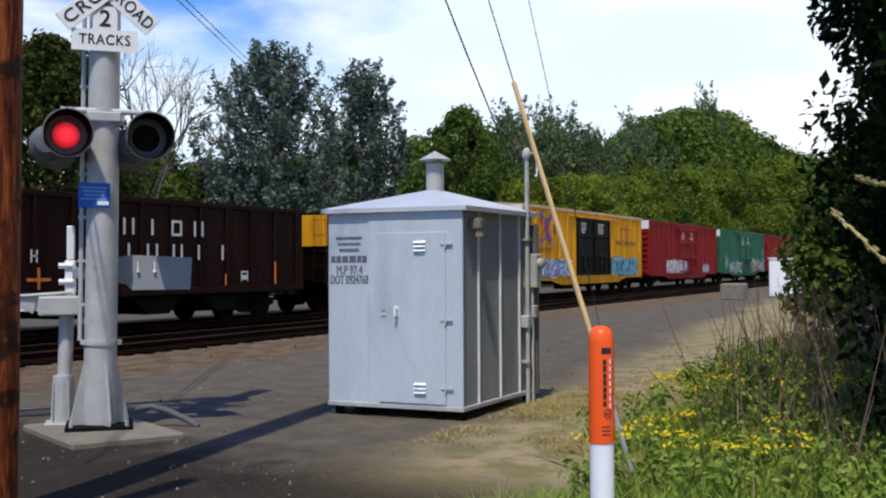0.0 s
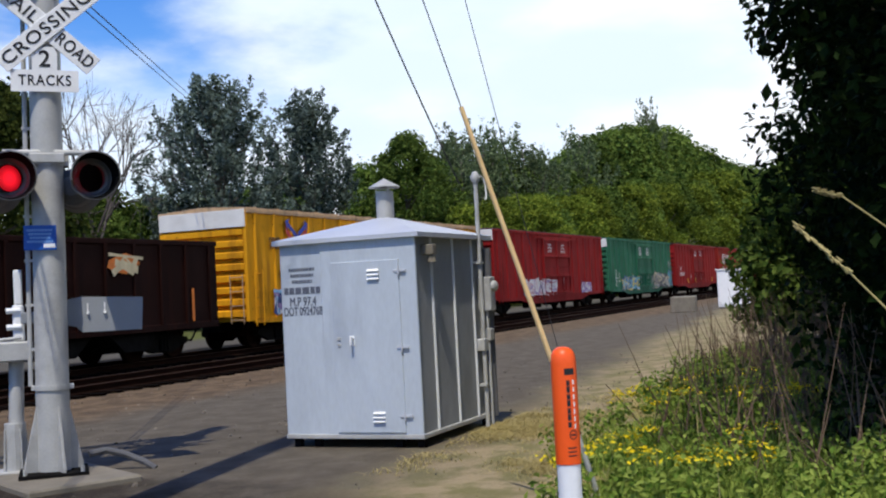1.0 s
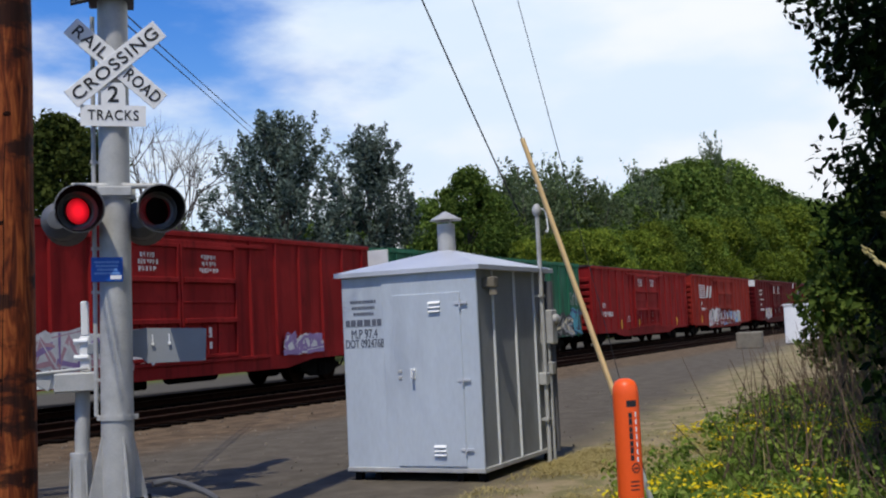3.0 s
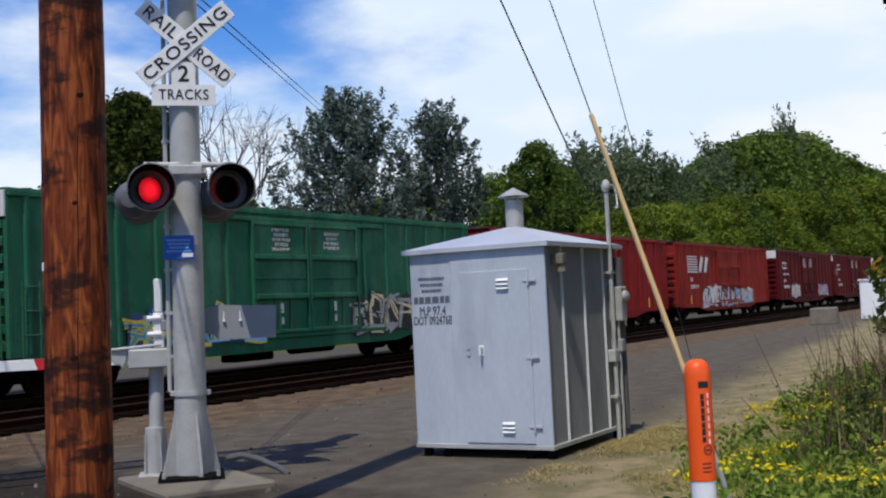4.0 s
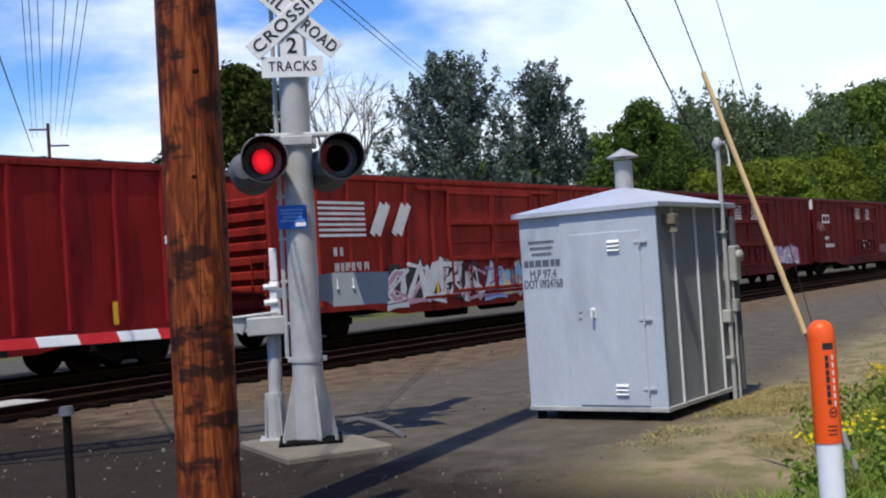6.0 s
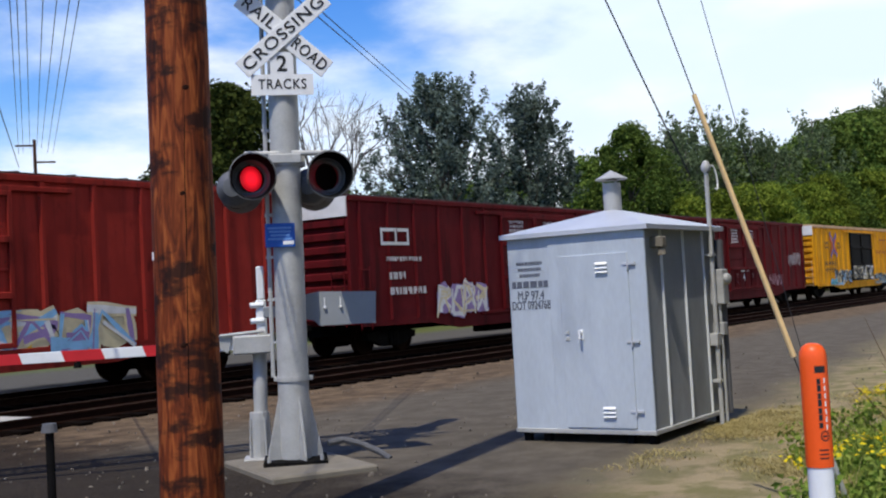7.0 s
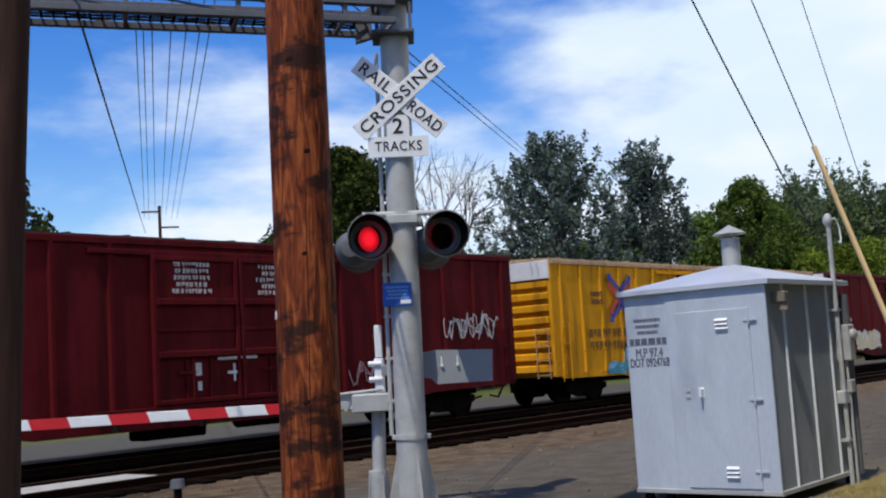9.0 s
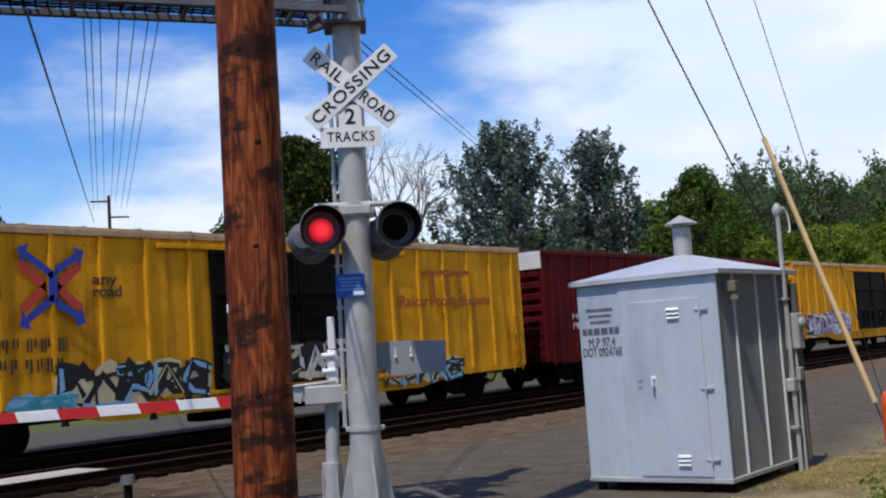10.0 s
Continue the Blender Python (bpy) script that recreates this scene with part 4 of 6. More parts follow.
c = add(boxcar("brick red boxcar with white stencilled marks", 112.0, RED_A, RED_A, DARK_ROOF, RED_B, (7.35, 12.3), double=True), 112.0)
rows_of_marks(c, 1.5, 2.0, 2.55, 1, 0.26, STENCIL, -0.066)
rows_of_marks(c, 1.3, 3.2, 2.1, 1, 0.26, STENCIL, -0.066)
rows_of_marks(c, 8.1, 9.1, 3.95, 4, 0.08, STENCIL, -0.062)
rows_of_marks(c, 10.6, 11.6, 3.95, 4, 0.08, STENCIL, -0.062)
line_emblem(c, [(6.0, 1.75, 6.0, 1.5), (5.85, 1.78, 6.15, 1.78), (5.8, 1.7, 5.82, 1.5), (6.2, 1.7, 6.18, 1.5)], 0.02, STENCIL)
yellow_ticks(c, [4.6, 8.0, 16.4])

c = add(boxcar("red boxcar with striped white emblem and grey graffiti", 133.2, RED_B, RED_B, DARK_ROOF, RED_B, (7.4, 12.2), double=True), 133.2)
line_emblem(c, [(1.7, 3.75 - 0.14 * k, 3.5, 3.75 - 0.14 * k) for k in range(7)], 0.035, STENCIL)
line_emblem(c, [(3.85, 3.0, 4.25, 3.65), (4.1, 3.0, 4.5, 3.65), (4.8, 3.0, 5.2, 3.65), (5.05, 3.0, 5.45, 3.65)], 0.11, WHITE_CAP)
rows_of_marks(c, 2.2, 2.7, 2.6, 1, 0.22, STENCIL, -0.066)
rows_of_marks(c, 2.2, 3.6, 2.2, 1, 0.22, STENCIL, -0.066)
scrawl(c, 4.4, 9.0, 0.95, 2.1, sp("black", "white", "pink", "white"), 51, strokes=5)
scrawl(c, 9.4, 15.0, 1.0, 1.9, sp("cream", "white", "violet", "sky"), 52, strokes=6)
yellow_ticks(c, [2.1, 6.6, 12.4])

c = add(boxcar("oxide red boxcar with white emblem and pale graffiti", 155.6, RED_C, RED_C, DARK_ROOF, RED_C, (7.6, 12.0), end_cap=WHITE_CAP, double=True), 155.6)
cn = [(1.30, 3.22, 1.30, 3.60), (1.30, 3.60, 1.85, 3.60), (1.30, 3.22, 2.52, 3.22), (1.95, 3.22, 1.95, 3.60), (2.08, 3.60, 2.52, 3.60), (2.52, 3.22, 2.52, 3.60)]
line_emblem(c, cn, 0.045, WHITE_CAP)
rows_of_marks(c, 1.5, 3.1, 2.85, 1, 0.12, STENCIL, -0.066)
rows_of_marks(c, 1.6, 2.3, 2.42, 1, 0.2, STENCIL, -0.066)
rows_of_marks(c, 1.6, 3.2, 2.0, 1, 0.2, STENCIL, -0.066)
scrawl(c, 3.9, 6.6, 1.1, 2.1, sp("violet", "cream", "white"), 61, strokes=4)
scrawl(c, 13.4, 17.0, 1.1, 2.0, sp("violet", "white", "violet", "pink"), 62, strokes=6)
rows_of_marks(c, 8.1, 9.1, 4.0, 5, 0.095, STENCIL, -0.062)
rows_of_marks(c, 10.3, 11.3, 4.0, 5, 0.095, STENCIL, -0.062)
yellow_ticks(c, [13.2, 16.4])

c = add(boxcar("oxide red boxcar with white emblem and thin graffiti", 175.9, RED_C, RED_C, DARK_ROOF, RED_C, (7.6, 12.0), end_cap=WHITE_CAP, double=True), 175.9)
line_emblem(c, cn, 0.045, WHITE_CAP)
rows_of_marks(c, 1.6, 2.3, 2.42, 1, 0.2, STENCIL, -0.066)
rows_of_marks(c, 1.6, 3.2, 2.0, 1, 0.2, STENCIL, -0.066)
scrawl(c, 0.3, 1.5, 2.7, 3.3, sp("white", "pink"), 71, strokes=2, fill=False)
scrawl(c, 16.7, 18.6, 2.2, 3.0, sp("white", "white"), 72, strokes=3, fill=False)
scrawl(c, 13.2, 15.2, 1.2, 1.9, sp("white", "pink"), 73, strokes=3, fill=False)
rows_of_marks(c, 8.1, 9.1, 4.05, 5, 0.095, STENCIL, -0.062)
rows_of_marks(c, 10.3, 11.3, 4.03, 5, 0.095, STENCIL, -0.062)
line_emblem(c, [(9.6, 1.9, 9.6, 1.6), (9.45, 1.75, 9.75, 1.75), (9.2, 2.05, 10.2, 2.05)], 0.03, STENCIL)

c = add(boxcar("yellow boxcar with black double doors and black graffiti", 197.5, YELLOW, BLACK_DOOR, TAN_ROOF, TAN_ROOF, (7.6, 12.8), end_cap=WHITE_CAP, double=True, posts=18), 197.5)
arrows_emblem(c, 3.7, 3.36)
scrawl(c, 3.8, 7.5, 1.0, 1.9, sp("cream", "black", "black", "sky", "black"), 81, strokes=5)
scrawl(c, 2.8, 4.2, 1.0, 1.4, sp("sky", "teal"), 83, strokes=2)
scrawl(c, 7.9, 12.7, 1.2, 2.2, sp("black", "white", "cream", "black"), 84, -0.1, 6)
scrawl(c, 13.2, 16.4, 0.85, 1.5, sp("cream", "black", "black", "sky", "black"), 82, strokes=5)
line_emblem(c, [(15.0, 3.75, 16.9, 3.75), (15.3, 3.2, 15.3, 3.6), (15.9, 3.2, 15.9, 3.6), (16.5, 3.2, 16.5, 3.6)], 0.06, RED_LEAD)
slogan(c, "Railcar Pooling Experts", 13.9, 17.9, 2.97, 0.40, RED_LEAD)
slogan(c, "any", 4.62, 5.17, 3.50, 0.30, STENCIL_DARK)
slogan(c, "road", 4.62, 5.27, 3.26, 0.30, STENCIL_DARK)
slogan(c, "next", 2.0, 2.65, 3.50, 0.30, STENCIL_DARK)
slogan(c, "load", 2.05, 2.65, 3.26, 0.30, STENCIL_DARK)
rows_of_marks(c, 1.8, 4.0, 2.4, 2, 0.26, STENCIL_DARK, -0.066)

c = add(boxcar("oxide red boxcar with dark doors", 218.4, RED_C, RED_C, DARK_ROOF, RED_C, (7.6, 12.0), end_cap=WHITE_CAP, double=True), 218.4)
scrawl(c, 3.0, 6.0, 1.1, 1.9, sp("white", "cream"), 91, strokes=4)
scrawl(c, 12.0, 15.5, 1.1, 1.9, sp("cream", "white"), 92, strokes=4)
rows_of_marks(c, 15.0, 16.2, 3.8, 2, 0.2, STENCIL, -0.066)
rows_of_marks(c, 1.4, 2.6, 2.5, 2, 0.2, STENCIL, -0.066)

c = add(boxcar("yellow boxcar with black double doors and violet graffiti", 239.6, YELLOW, BLACK_DOOR, TAN_ROOF, TAN_ROOF, (8.3, 13.5), double=True, posts=18), 239.6)
scrawl(c, 1.0, 7.0, 1.1, 2.1, sp("violet", "black", "violet", "white"), 95, strokes=7)
add(boxcar("oxide red boxcar with plain sides", 260.8, RED_C, RED_C, DARK_ROOF, RED_C, (8.2, 11.6)), 260.8)


# ---- signal bungalow ----
def bungalow():
    X0, X1, Y0, Y1, Z0, Z1 = 11.23, 13.35, 5.09, 6.78, 0.12, 2.32
    hut = thing("signal_hut", "silver-painted steel signal hut on short feet", "hut", pose(X0, Y0, 0))
    L, W = X1 - X0, Y1 - Y0
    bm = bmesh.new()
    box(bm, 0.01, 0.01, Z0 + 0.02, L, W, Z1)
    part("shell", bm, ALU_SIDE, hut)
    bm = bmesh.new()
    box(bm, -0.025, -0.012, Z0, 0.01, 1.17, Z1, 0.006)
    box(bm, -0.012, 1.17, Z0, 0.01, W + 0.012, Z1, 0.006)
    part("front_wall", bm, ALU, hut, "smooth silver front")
    bm = bmesh.new()
    box(bm, -0.03, -0.02, Z0 - 0.02, L + 0.02, W + 0.02, Z0 + 0.03, 0.006)
    part("base_frame", bm, GALV, hut)
    for x in (0.43, 1.06, 1.66):
        bm = bmesh.new()
        box(bm, x - 0.012, -0.016, Z0 + 0.03, x + 0.012, 0.012, Z1, 0.003)
        part("seam_rib", bm, RIB, hut, "bright seam with sunlight put into its colour")
    for x in (0.43, 1.06, 1.66):
        bm = bmesh.new()
        box(bm, x - 0.014, W - 0.012, Z0 + 0.03, x + 0.014, W + 0.035, Z1, 0.004)
        part("seam_rib", bm, RIB, hut)
    # roof: low pyramid with a turned-down rim
    bm = bmesh.new()
    o, zr = 0.075, Z1 + 0.035
    rim = [(-o, -o), (L + o, -o), (L + o, W + o), (-o, W + o)]
    top = [bm.verts.new((x, y, zr)) for x, y in rim]
    low = [bm.verts.new((x, y, zr - 0.05)) for x, y in rim]
    apex = bm.verts.new((L / 2, W / 2, 2.63))
    for k in range(4):
        j = (k + 1) % 4
        bm.faces.new((top[k], top[j], apex))
        bm.faces.new((low[k], low[j], top[j], top[k]))
    bm.faces.new(low[::-1])
    bmesh.ops.recalc_face_normals(bm, faces=bm.faces)
    part("roof", bm, ALU_ROOF, hut, "low silver pyramid roof")
    bm = bmesh.new()
    rod(bm, (L / 2, W / 2, 2.52), (L / 2, W / 2, 2.93), 0.108, seg=20)
    flue = part("flue", bm, GALV, hut, "round sheet-metal flue", True)
    bm = bmesh.new()
    lathe(bm, [(0.0, 3.09), (0.19, 2.985), (0.192, 2.975), (0.10, 2.98)], 24, Matrix.Translation((L / 2, W / 2, 0)))
    for a in range(3):
        x, y = L / 2 + 0.1 * math.cos(a * 2.1), W / 2 + 0.1 * math.sin(a * 2.1)
        rod(bm, (x, y, 2.9), (x, y, 3.0), 0.008, seg=6)
    part("flue_cap", bm, GALV, flue, "conical rain cap", True)
    # door
    bm = bmesh.new()
    box(bm, -0.04, 0.19, 0.17, -0.024, 1.03, 2.07, 0.004)
    door = part("door", bm, ALU, hut, "flush silver steel door")
    for z in (1.94, 1.10, 0.35):
        bm = bmesh.new()
        box(bm, -0.052, 0.10, z - 0.012, -0.036, 0.25, z + 0.018, 0.003)
        rod(bm, (-0.05, 0.19, z - 0.05), (-0.05, 0.19, z + 0.05), 0.011, seg=8)
        part("hinge", bm, ALU_ROOF, door)
    for z in (1.92, 0.345):
        bm = bmesh.new()
        for k in (-1, 0, 1):
            prism(bm, [(-0.04, z + k * 0.045 + 0.014), (-0.068, z + k * 0.045 - 0.012), (-0.062, z + k * 0.045 - 0.014), (-0.04, z + k * 0.045 - 0.006)], "y", 0.43, 0.575)
        part("louvre", bm, WHITE, door, "white vent slats")
    bm = bmesh.new()
    box(bm, -0.052, 0.77, 1.13, -0.038, 0.80, 1.25, 0.004)
    rod(bm, (-0.05, 0.785, 1.22), (-0.10, 0.785, 1.22), 0.014, seg=8)
    box(bm, -0.115, 0.772, 1.14, -0.09, 0.80, 1.25, 0.006)
    part("handle", bm, WHITE, door, "bright lever handle")
    bm = bmesh.new()
    box(bm, -0.05, 0.94, 1.20, -0.036, 0.985, 1.235, 0.003)
    box(bm, -0.05, 0.94, 1.13, -0.036, 0.985, 1.165, 0.003)
    part("hasp", bm, GALV, door)
    # lamp box by the eave
    bm = bmesh.new()
    box(bm, 0.17, -0.14, 2.10, 0.29, 0.012, 2.22, 0.012)
    rod(bm, (0.23, -0.10, 2.11), (0.23, -0.10, 2.02), 0.035, 0.05, 10)
    part("flood_lamp", bm, CONCRETE, hut, "small cream lamp housing")
    # feet, coloured black to stand for the shaded gap beneath the hut
    for x in (0.06, L - 0.12):
        for y in (0.04, 0.30, W - 0.36, W - 0.1):
            bm = bmesh.new()
            box(bm, x - 0.03, y - 0.03, -0.03, x + 0.05, y + 0.05, Z0 - 0.015)
            part("foot", bm, DARK, hut)
    # service mast and meter boxes at the back of the side wall
    bm = bmesh.new()
    rod(bm, (1.76, -0.07, 0.0), (1.76, -0.07, 3.05), 0.027, seg=10)
    lathe(bm, [(0.03, 3.0), (0.055, 3.03), (0.06, 3.08), (0.03, 3.14), (0.0, 3.15)], 12, Matrix.Translation((1.76, -0.07, 0)))
    mast = part("service_mast", bm, GALV, hut, "galvanised conduit mast with weather head", True)
    bm = bmesh.new()
    for k in range(8):
        a, c = k / 8 * 3.8, (k + 1) / 8 * 3.8
        p = [(1.76 + 0.13 * math.sin(q) * (1 if q < 3 else .6), -0.12 - 0.02 * q, 3.08 - 0.09 * q + 0.06 * math.sin(2 * q)) for q in (a, c)]
        rod(bm, p[0], p[1], 0.009, seg=6)
    part("drip_loop", bm, WHITE, mast)
    bm = bmesh.new()
    box(bm, 1.84, -0.16, 1.42, 2.02, 0.01, 1.84, 0.012)
    part("meter_box", bm, GALV, hut, "grey meter box")
    part("junction_box", box(bmesh.new(), 1.86, -0.13, 1.05, 1.98, 0.01, 1.20, 0.01), GALV, hut)
    part("switch_box", box(bmesh.new(), 1.70, -0.10, 0.93, 1.84, 0.01, 1.08, 0.01), GALV, hut)
    for z in (0.5, 2.0):
        part("mast_strap", box(bmesh.new(), 1.70, -0.10, z, 1.82, 0.0, z + 0.03), GALV, hut)
    bm = bmesh.new()
    lathe(bm, [(0.065, 0.0), (0.065, 0.04), (0.04, 0.06), (0.0, 0.065)], 16, Matrix.Translation((1.93, -0.16, 1.72)) @ Matrix.Rotation(math.pi / 2, 4, "X"))
    part("meter", bm, GALV, hut, "round glass meter", True)
    bm = bmesh.new()
    rod(bm, (1.90, -0.08, 0.0), (1.90, -0.08, 1.45), 0.02, seg=8)
    rod(bm, (1.98, -0.06, 0.0), (1.98, -0.06, 1.1), 0.014, seg=8)
    part("conduit", bm, GALV, hut)
    bm = bmesh.new()
    rod(bm, (2.06, -0.05, 0.1), (2.06, -0.05, 2.2), 0.055, seg=10)
    part("riser_duct", bm, DUCT, hut, "dark riser duct", True)
    # writing on the front, facing -x
    def front(y, z):
        return Matrix.Translation((-0.0145, y, z)) @ Euler((radians(90), 0, radians(-90))).to_matrix().to_4x4()
    bars(3, 0.34, 0.034, 0.034, FADED, hut, front(1.42, 2.02))
    bars(1, 0.48, 0.075, 0.02, FADED, hut, front(1.42, 1.78))
    letters("M.P 97.4", 0.145, FADED, hut, front(1.42, 1.65), width=0.34, weight=0.002)
    letters("DOT 092476B", 0.135, FADED, hut, front(1.42, 1.54), width=0.50, weight=0.002)
    return hut


bungalow()


# ---- crossing signal ----
SIG = pose(9.0, 8.16, 0, 0, 0, -48.2)
plinth_bm = bmesh.new()
box(plinth_bm, -0.56, -0.80, -0.1, 0.56, 0.80, 0.06, 0.02)
plinth = tagged(new("signal_plinth", mesh_of("signal_plinth", plinth_bm, CONCRETE)), "stained square concrete plinth of the crossing signal", "plinth")
plinth.matrix_world = pose(8.90, 8.08, 0, 0, 0, -28)
flashers = []


def flasher(sig, x, turn, back=False, glowing=None):
    """A hooded lamp; the lens plate shows its lit or its dark face."""
    s = 1 if back else -1
    m = pose(x, s * 0.20, 2.97 if back else 3.03, 0, 0, turn + (180 if back else 0))
    rx = Matrix.Rotation(math.pi / 2, 4, "X")
    bm = bmesh.new()
    lathe(bm, [(0.0, -0.22), (0.10, -0.21), (0.19, -0.12), (0.205, 0.0), (0.205, 0.05), (0.19, 0.05), (0.165, 0.01), (0.139, 0.0)], 28, rx)
    lamp = part("lamp", bm, HOOD_OUT, sig, "round crossing lamp with hood", True, at=m)
    bm = bmesh.new()
    seg = 28
    ring = []
    for k in range(seg):
        a = 2 * math.pi * k / seg
        depth = 0.29 if math.sin(a) > -0.35 else 0.22
        ring.append([bm.verts.new((r * math.cos(a), -d, r * math.sin(a))) for r, d in
                     ((0.21, 0.03), (0.245, depth), (0.231, depth + 0.004), (0.195, 0.03))])
    for k in range(seg):
        a, c = ring[k], ring[(k + 1) % seg]
        for i in range(3):
            f = bm.faces.new((a[i], a[i + 1], c[i + 1], c[i]))
            f.material_index = (0, 2, 1)[i]
    bmesh.ops.recalc_face_normals(bm, faces=bm.faces)
    part("hood", bm, [HOOD_OUT, HOOD, HOOD_OUT], lamp, "dark visor")
    bm = bmesh.new()
    for r0, yy, mi in ((0.0, -0.016, 0), (0.0, 0.016, 1)):
        lathe(bm, [(0.0, 0.012), (0.07, 0.011), (0.105, 0.007), (0.133, 0.003)] if mi == 0 else [(0.145, 0.0), (0.11, -0.007), (0.07, -0.011), (0.0, -0.012)], 24, rx)
    for f in bm.faces:
        f.material_index = 1 if f.calc_center_median().y > 0 else 0
    plate = part("lens", bm, [LENS_ON, LENS_OFF], lamp, "red signal lens", True, at=pose(0, 0.0, 0, 0, 0, 0 if glowing else 180))
    if glowing is not None:
        flashers.append((plate, glowing))
    return lamp


def crossing_signal():
    sig = thing("crossing_signal", "galvanised crossing signal with crossbuck, lamps and overhead arm", "crossing signal", SIG @ pose(-0.03, 0, 0, 0, 0.85, 0))
    bm = bmesh.new()
    rod(bm, (0, 0, 0.09), (0, 0, 3.3), 0.165, 0.157, 28)
    rod(bm, (0, 0, 3.3), (0, 0, 7.4), 0.157, 0.150, 28)
    part("mast", bm, GALV, sig, "thick galvanised steel mast", True)
    bm = bmesh.new()
    box(bm, -0.33, -0.33, 0.055, 0.33, 0.33, 0.095, 0.006)
    plate = part("base_plate", bm, DARK, sig)
    for x in (-0.27, 0.27):
        for y in (-0.27, 0.27):
            bm = bmesh.new()
            rod(bm, (x, y, 0.09), (x, y, 0.15), 0.022, seg=6)
            part("bolt", bm, GALV, plate)
    for a in (20, 110, 200, 290):
        bm = bmesh.new()
        prism(bm, [(0.15, 0.095), (0.30, 0.095), (0.30, 0.14), (0.165, 0.74), (0.15, 0.74)], "y", -0.014, 0.014)
        part("gusset", bm, GALV, sig, at=pose(0, 0, 0, 0, 0, a))
    for z, h in ((0.93, 0.05), (3.24, 0.14), (4.5, 0.04)):
        bm = bmesh.new()
        lathe(bm, [(0.16, z - h / 2), (0.178, z - h / 2), (0.178, z + h / 2), (0.16, z + h / 2)], 28)
        for s in (-1, 1):
            box(bm, s * 0.17 - 0.03, -0.05, z - h / 2, s * 0.17 + 0.04, 0.05, z + h / 2, 0.006)
        part("clamp", bm, GALV, sig, "bolted band clamp")
    bm = bmesh.new()
    rod(bm, (-0.205, 0.02, 0.95), (-0.205, 0.02, 5.1), 0.024, seg=10)
    for k in range(8):
        box(bm, -0.24, 0.0, 1.3 + k * 0.45, -0.15, 0.05, 1.33 + k * 0.45)
    part("conduit", bm, GALV, sig)
    # cross-arms and lamps
    bm = bmesh.new()
    rod(bm, (-0.42, -0.12, 3.30), (0.48, -0.12, 3.30), 0.03, seg=10)
    for x in (-0.36, 0.42):
        rod(bm, (x, -0.12, 3.32), (x, -0.17, 3.16), 0.03, seg=10)
    box(bm, -0.17, -0.19, 3.19, 0.17, -0.14, 3.29, 0.01)
    part("cross_arm", bm, GALV, sig)
    flasher(sig, -0.36, 6, glowing="left")
    flasher(sig, 0.42, 8, glowing="right")
    flasher(sig, -0.53, -10, back=True)
    flasher(sig, 0.27, -10, back=True)
    # crossbuck
    for ang, word, yy, label in ((-41, "RAIL ROAD", -0.185, "white blade with black letters"), (41, "CROSSING", -0.20, "white blade with black letters")):
        bm = bmesh.new()
        box(bm, -0.59, 0.0, -0.105, 0.59, 0.012, 0.105, 0.004)
        blade = part("blade", bm, WHITE, sig, label, at=Matrix.Translation((0.03, yy, 4.56)) @ Matrix.Rotation(radians(-ang), 4, "Y"))
        upright = Matrix.Rotation(radians(90), 4, "X")
        if word == "CROSSING":
            letters(word, 0.175, INK, blade, Matrix.Translation((0, -0.003, 0)) @ upright, width=1.08, weight=0.0015, spacing=1.12)
        else:
            letters("RAIL", 0.175, INK, blade, Matrix.Translation((-0.335, -0.003, 0)) @ upright, width=0.40, weight=0.0015, spacing=1.12)
            letters("ROAD", 0.175, INK, blade, Matrix.Translation((0.345, -0.003, 0)) @ upright, width=0.42, weight=0.0015, spacing=1.12)
    bm = bmesh.new()
    outline = [(-0.325, 3.91), (0.325, 3.91), (0.325, 4.13), (0.122, 4.13), (0.122, 4.305), (0.09, 4.365), (-0.09, 4.365), (-0.122, 4.305), (-0.122, 4.13), (-0.325, 4.13)]
    prism(bm, outline, "y", -0.184, -0.172)
    sign = part("track_count_sign", bm, WHITE, sig, "white plate with black letters")
    up = Matrix.Rotation(radians(90), 4, "X")
    letters("TRACKS", 0.15, INK, sign, Matrix.Translation((0, -0.186, 4.02)) @ up, width=0.50, weight=0.0015, spacing=1.12)
    letters("2", 0.235, INK, sign, Matrix.Translation((0, -0.186, 4.235)) @ up, weight=0.004)
    # blue notice
    bm = bmesh.new()
    box(bm, -0.235, -0.186, 2.31, 0.075, -0.174, 2.56, 0.004)
    notice = part("notice", bm, BLUE, sig, "small blue notice with white print")
    bars(4, 0.25, 0.022, 0.016, mat("notice_print", (0.16, 0.32, 0.62), 0.5, 0, 0.05), notice, Matrix.Translation((-0.08, -0.187, 2.51)) @ up)
    bm = bmesh.new()
    box(bm, -0.05, -0.190, 2.335, 0.06, -0.1865, 2.375)
    part("white_block", bm, WHITE, notice)
    # overhead arm: box truss with walkway
    arm = Matrix.Rotation(math.atan2(-0.95, -3.6), 4, "Z")
    bm = bmesh.new()
    for z, r in ((5.375, 0.035), (5.58, 0.05)):
        for y in (-0.28, 0.28):
            box(bm, 0.05, y - r, z - r, 7.6, y + r, z + r, 0.006)
    for k in range(7):
        x = 0.6 + k * 1.12
        for y in (-0.28, 0.28):
            box(bm, x - 0.025, y - 0.025, 5.37, x + 0.025, y + 0.025, 5.58)
            rod(bm, (x, y, 5.39), (x + 1.12, y, 5.56), 0.014, seg=6)
        box(bm, x - 0.02, -0.28, 5.355, x + 0.02, 0.28, 5.395)
    part("overhead_arm", bm, ARM_SHADED, sig, "galvanised box truss arm over the road", at=arm)
    bm = bmesh.new()
    for k in range(60):
        x = 0.3 + k * 0.12
